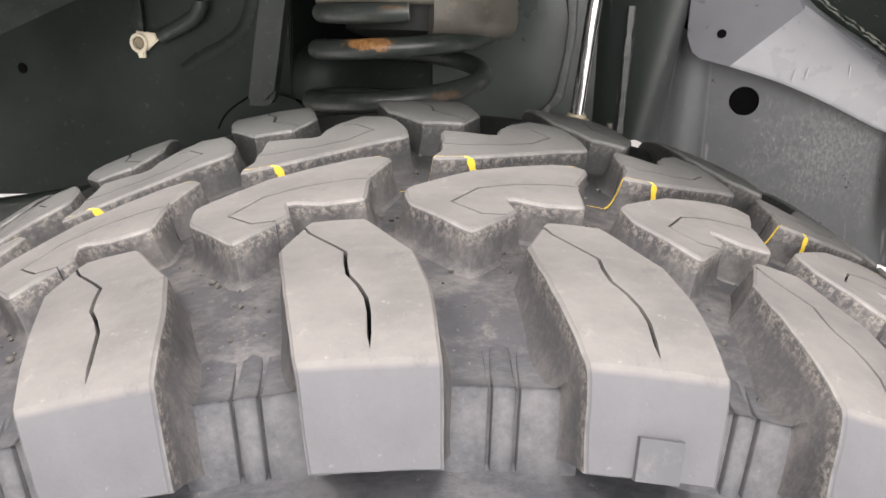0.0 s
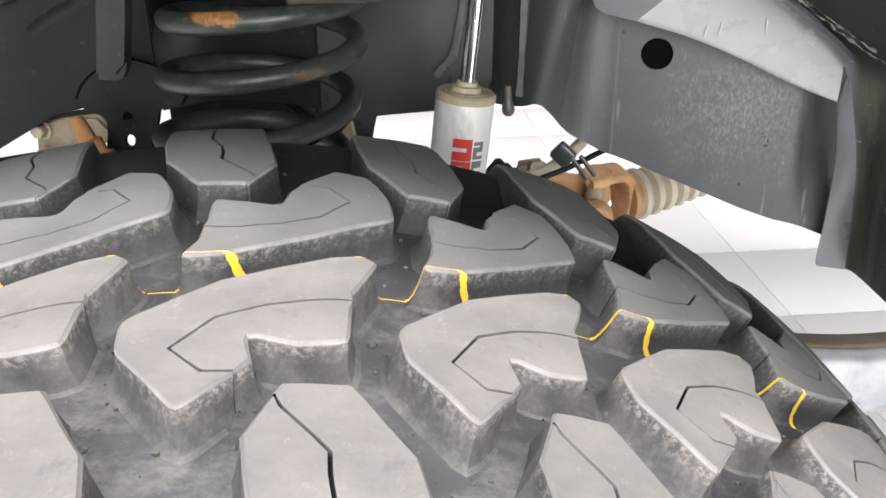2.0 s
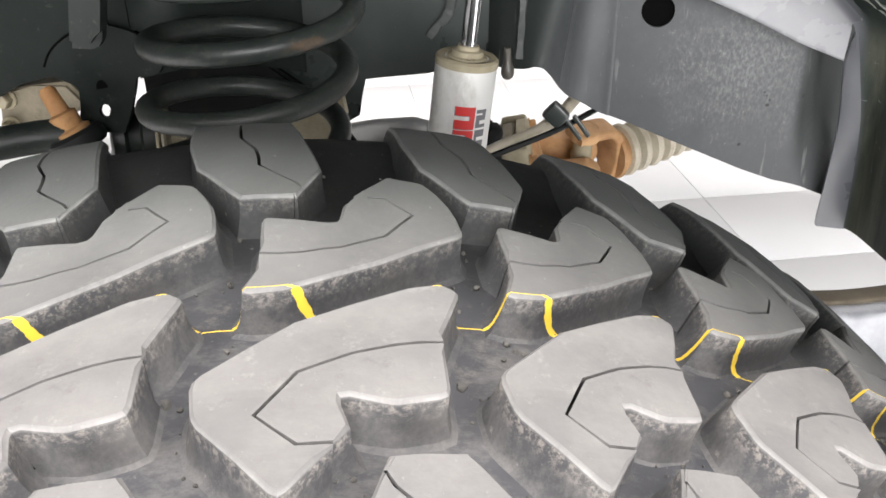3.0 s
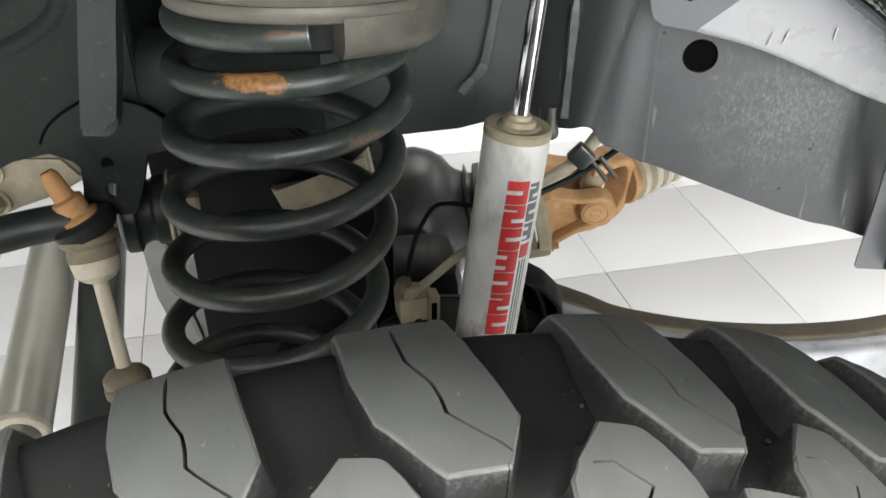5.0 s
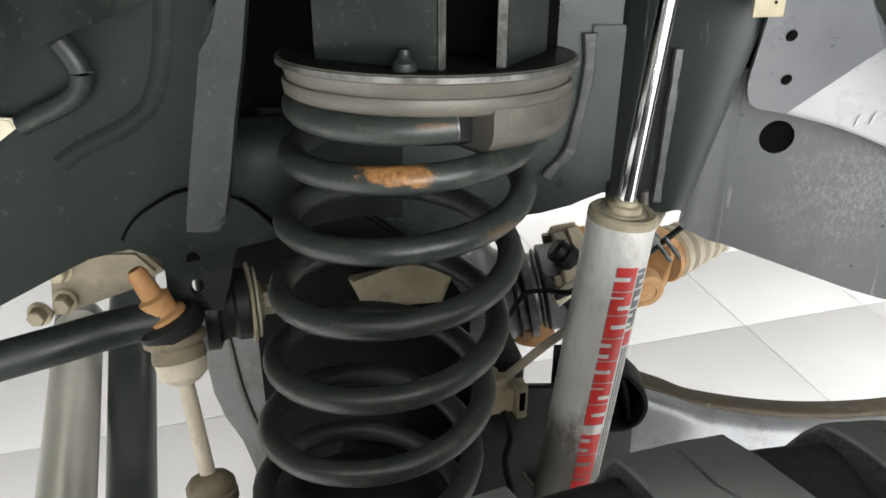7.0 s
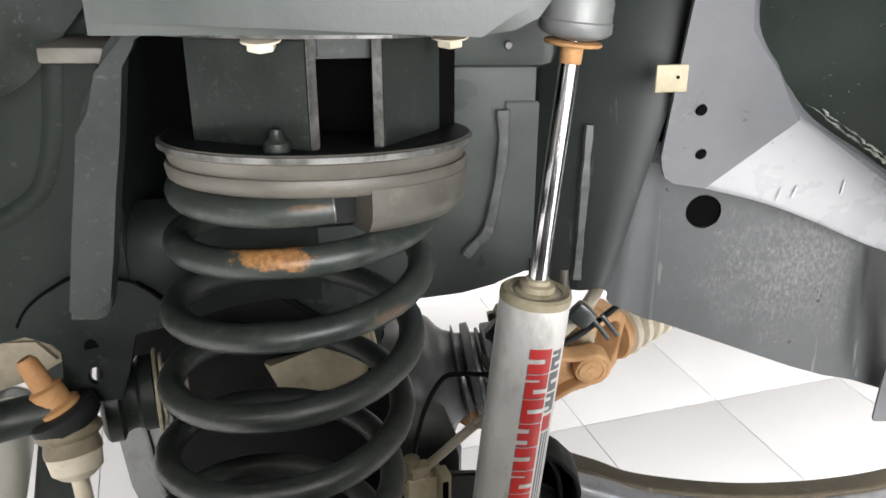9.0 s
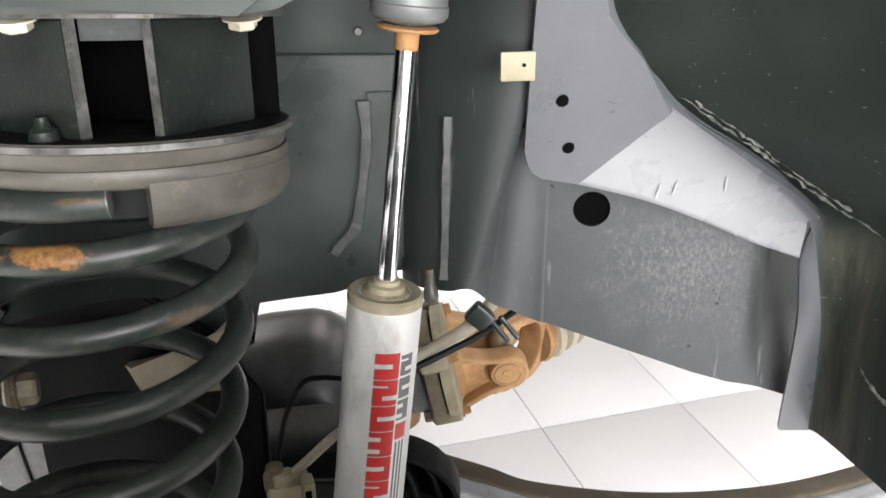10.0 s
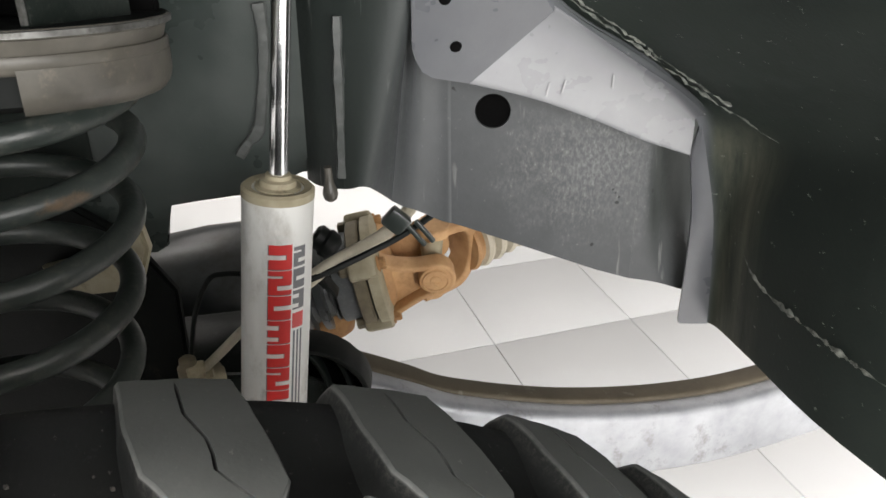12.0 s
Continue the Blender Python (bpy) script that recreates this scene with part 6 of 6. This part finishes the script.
part("rear_tab", block((-0.288, -0.028, 0.963), (0.040, 0.05, 0.010), 0, 0.002), M_ISOL, post, "worn brown tab behind the post")
beam = thing("upper_beam", (-0.12, -0.03, 0.99), "dark grey rounded beam above the spring tower", "body beam")
part("beam", plate([(-0.241, -0.15, 0.989), (-0.048, -0.15, 0.989), (-0.032, -0.15, 0.991), (-0.020, -0.15, 0.997), (-0.012, -0.15, 1.008), (-0.010, -0.15, 1.03), (-0.010, -0.15, 1.07), (-0.241, -0.15, 1.07)], 0.25, back=(0, 1, 0), bevel=0.008), M_WING, beam)
tab = single("clip_tab", block((0.090, 0.016, 0.934), (0.023, 0.003, 0.019), 8, 0.001), M_BEIGE, "small cream metal clip tab", "clip")
part("pin_hole", lathe(bmesh.new(), (0.094, 0.0143, 0.935), (0.094, -1, 0.935), [(0, 0.0012), (0.0004, 0.0012)], 10), M_DARK, tab)

# brake line and connector
hose = thing("brake_line", (-0.08, 0.08, 0.6), "thin black brake line with a beige plastic connector", "brake line")
part("pipe", sweep(bmesh.new(), smooth_line([(-0.0935, 0.0330, 0.5812), (-0.0912, 0.0330, 0.6091), (-0.0873, 0.0330, 0.6335), (-0.0796, 0.0330, 0.6625), (-0.0661, 0.0330, 0.6881), (-0.0510, 0.0330, 0.6927), (-0.0335, 0.0330, 0.6917), (-0.0074, 0.0330, 0.6903)], 8), circle(0.0022, 8)), M_BLACK, hose)
part("connector", block((-0.083, 0.030, 0.588), (0.034, 0.024, 0.026), 20, 0.003), M_BEIGE, hose, "beige plastic connector")
part("connector_latch", block((-0.066, 0.022, 0.590), (0.010, 0.016, 0.034), 20, 0.002), M_BEIGE, hose)
part("connector_ridge", block((-0.086, 0.024, 0.606), (0.016, 0.012, 0.012), 20, 0.002), M_BEIGE, hose)
part("connector_cap", lathe(bmesh.new(), (-0.092, 0.026, 0.596), (-0.094, 0.024, 0.70), [(0, 0.0095), (0.012, 0.0095), (0.014, 0.0075), (0.020, 0.0070), (0.022, 0.0045)], 18), M_TAN, hose, "dirty cable cap")
for k in range(3):
    part("connector_rib", block((-0.093 + 0.011 * k, 0.0165 + 0.004 * k, 0.587), (0.0035, 0.004, 0.024), 20, 0.001), M_BEIGE, hose)
part("connector_slot", block((-0.0640, 0.0135, 0.592), (0.005, 0.002, 0.018), 20, 0.0005), M_DARK, hose)
part("tail_wire", sweep(bmesh.new(), smooth_line([(-0.08, 0.02, 0.578), (-0.073, 0.012, 0.555), (-0.077, 0.008, 0.53), (-0.07, 0.0, 0.50)], 6), circle(0.0032, 8)), M_BLACK, hose)
part("lead", sweep(bmesh.new(), smooth_line([(-0.0834, 0.0320, 0.5999), (-0.0647, 0.0320, 0.6187), (-0.0472, 0.0320, 0.6371), (-0.0264, 0.0320, 0.6561)], 8), circle(0.0040, 10)), M_BOOT, hose, "grey hose end")
loom = thing("wiring_loom", (0.05, 0.21, 0.63), "beige sleeved cable with a grey clip beside the joint", "cable")
part("sleeve", sweep(bmesh.new(), smooth_line([(-0.02, 0.17, 0.60), (0.01, 0.185, 0.618), (0.056, 0.223, 0.628), (0.082, 0.240, 0.645), (0.103, 0.268, 0.664), (0.12, 0.30, 0.69)], 8), circle(0.0072, 12)), M_BOOT, loom)
part("wire", sweep(bmesh.new(), smooth_line([(-0.02, 0.165, 0.608), (0.013, 0.178, 0.616), (0.05, 0.193, 0.628), (0.08, 0.210, 0.637), (0.122, 0.246, 0.650), (0.16, 0.28, 0.66)], 8), circle(0.0034, 8)), M_BLACK, loom)
part("clip", block((0.076, 0.215, 0.652), (0.024, 0.014, 0.022), 25, 0.003, m=Matrix.Translation((0.076, 0.215, 0.652)) @ Matrix.Rotation(radians(42), 4, "Y")), M_COLUMN, loom, "grey plastic clip")
for k in (0, 1):
    part("clip_prong", block((0, 0, 0), (0.005, 0.006, 0.030), 0, 0.0015, m=Matrix.Translation((0.0955 + 0.009 * k, 0.213, 0.637 + 0.004 * k)) @ Matrix.Rotation(radians(-38), 4, "Y")), M_COLUMN, loom)

for k in range(4):
    part("plug_rib", block((0, 0, 0), (0.0045, 0.020, 0.022), 0, 0.0015, m=Matrix.Translation((-0.017 + 0.006 * k, 0.25, 0.575 - 0.006 * k)) @ Matrix.Rotation(radians(-35), 4, "Y")), M_BLACK, loom, "black ribbed plug")
part("plug_boot", lathe(bmesh.new(), (-0.014, 0.255, 0.619), (0.026, 0.25, 0.589), [(0, 0.010), (0.004, 0.014), (0.012, 0.0135), (0.015, 0.016), (0.024, 0.015), (0.030, 0.010)], 20), M_BLACK, loom, "black cable boot")

# ---- floor tiles, last ----
bm = bmesh.new()
block((0, 0, 0), (TILE - 0.0016, TILE - 0.0016, 0.012), 0, 0.0015, bm)
tile_me = finish(bm, "floor_tile", M_TILE, 30)
bm = bmesh.new()
base = V(TILE_AT[0], TILE_AT[1], 0)
for i in range(-22, 22):
    for j in range(-22, 22):
        c = base + TU * (TILE * (i + 0.5)) + TV * (TILE * (j + 0.5))
        c.z = -0.006
        if -5 <= i < 9 and -3 <= j < 14:
            ob = part("floor_tile", tile_me, None, floor)
            ob.matrix_basis = Matrix.Translation(c) @ Matrix.Rotation(radians(TILE_TURN), 4, "Z")
        else:
            block(c, (TILE - 0.0016, TILE - 0.0016, 0.012), TILE_TURN, 0, bm)
tagged(part("floor_tiles", bm, M_TILE, floor), kind="stuff")
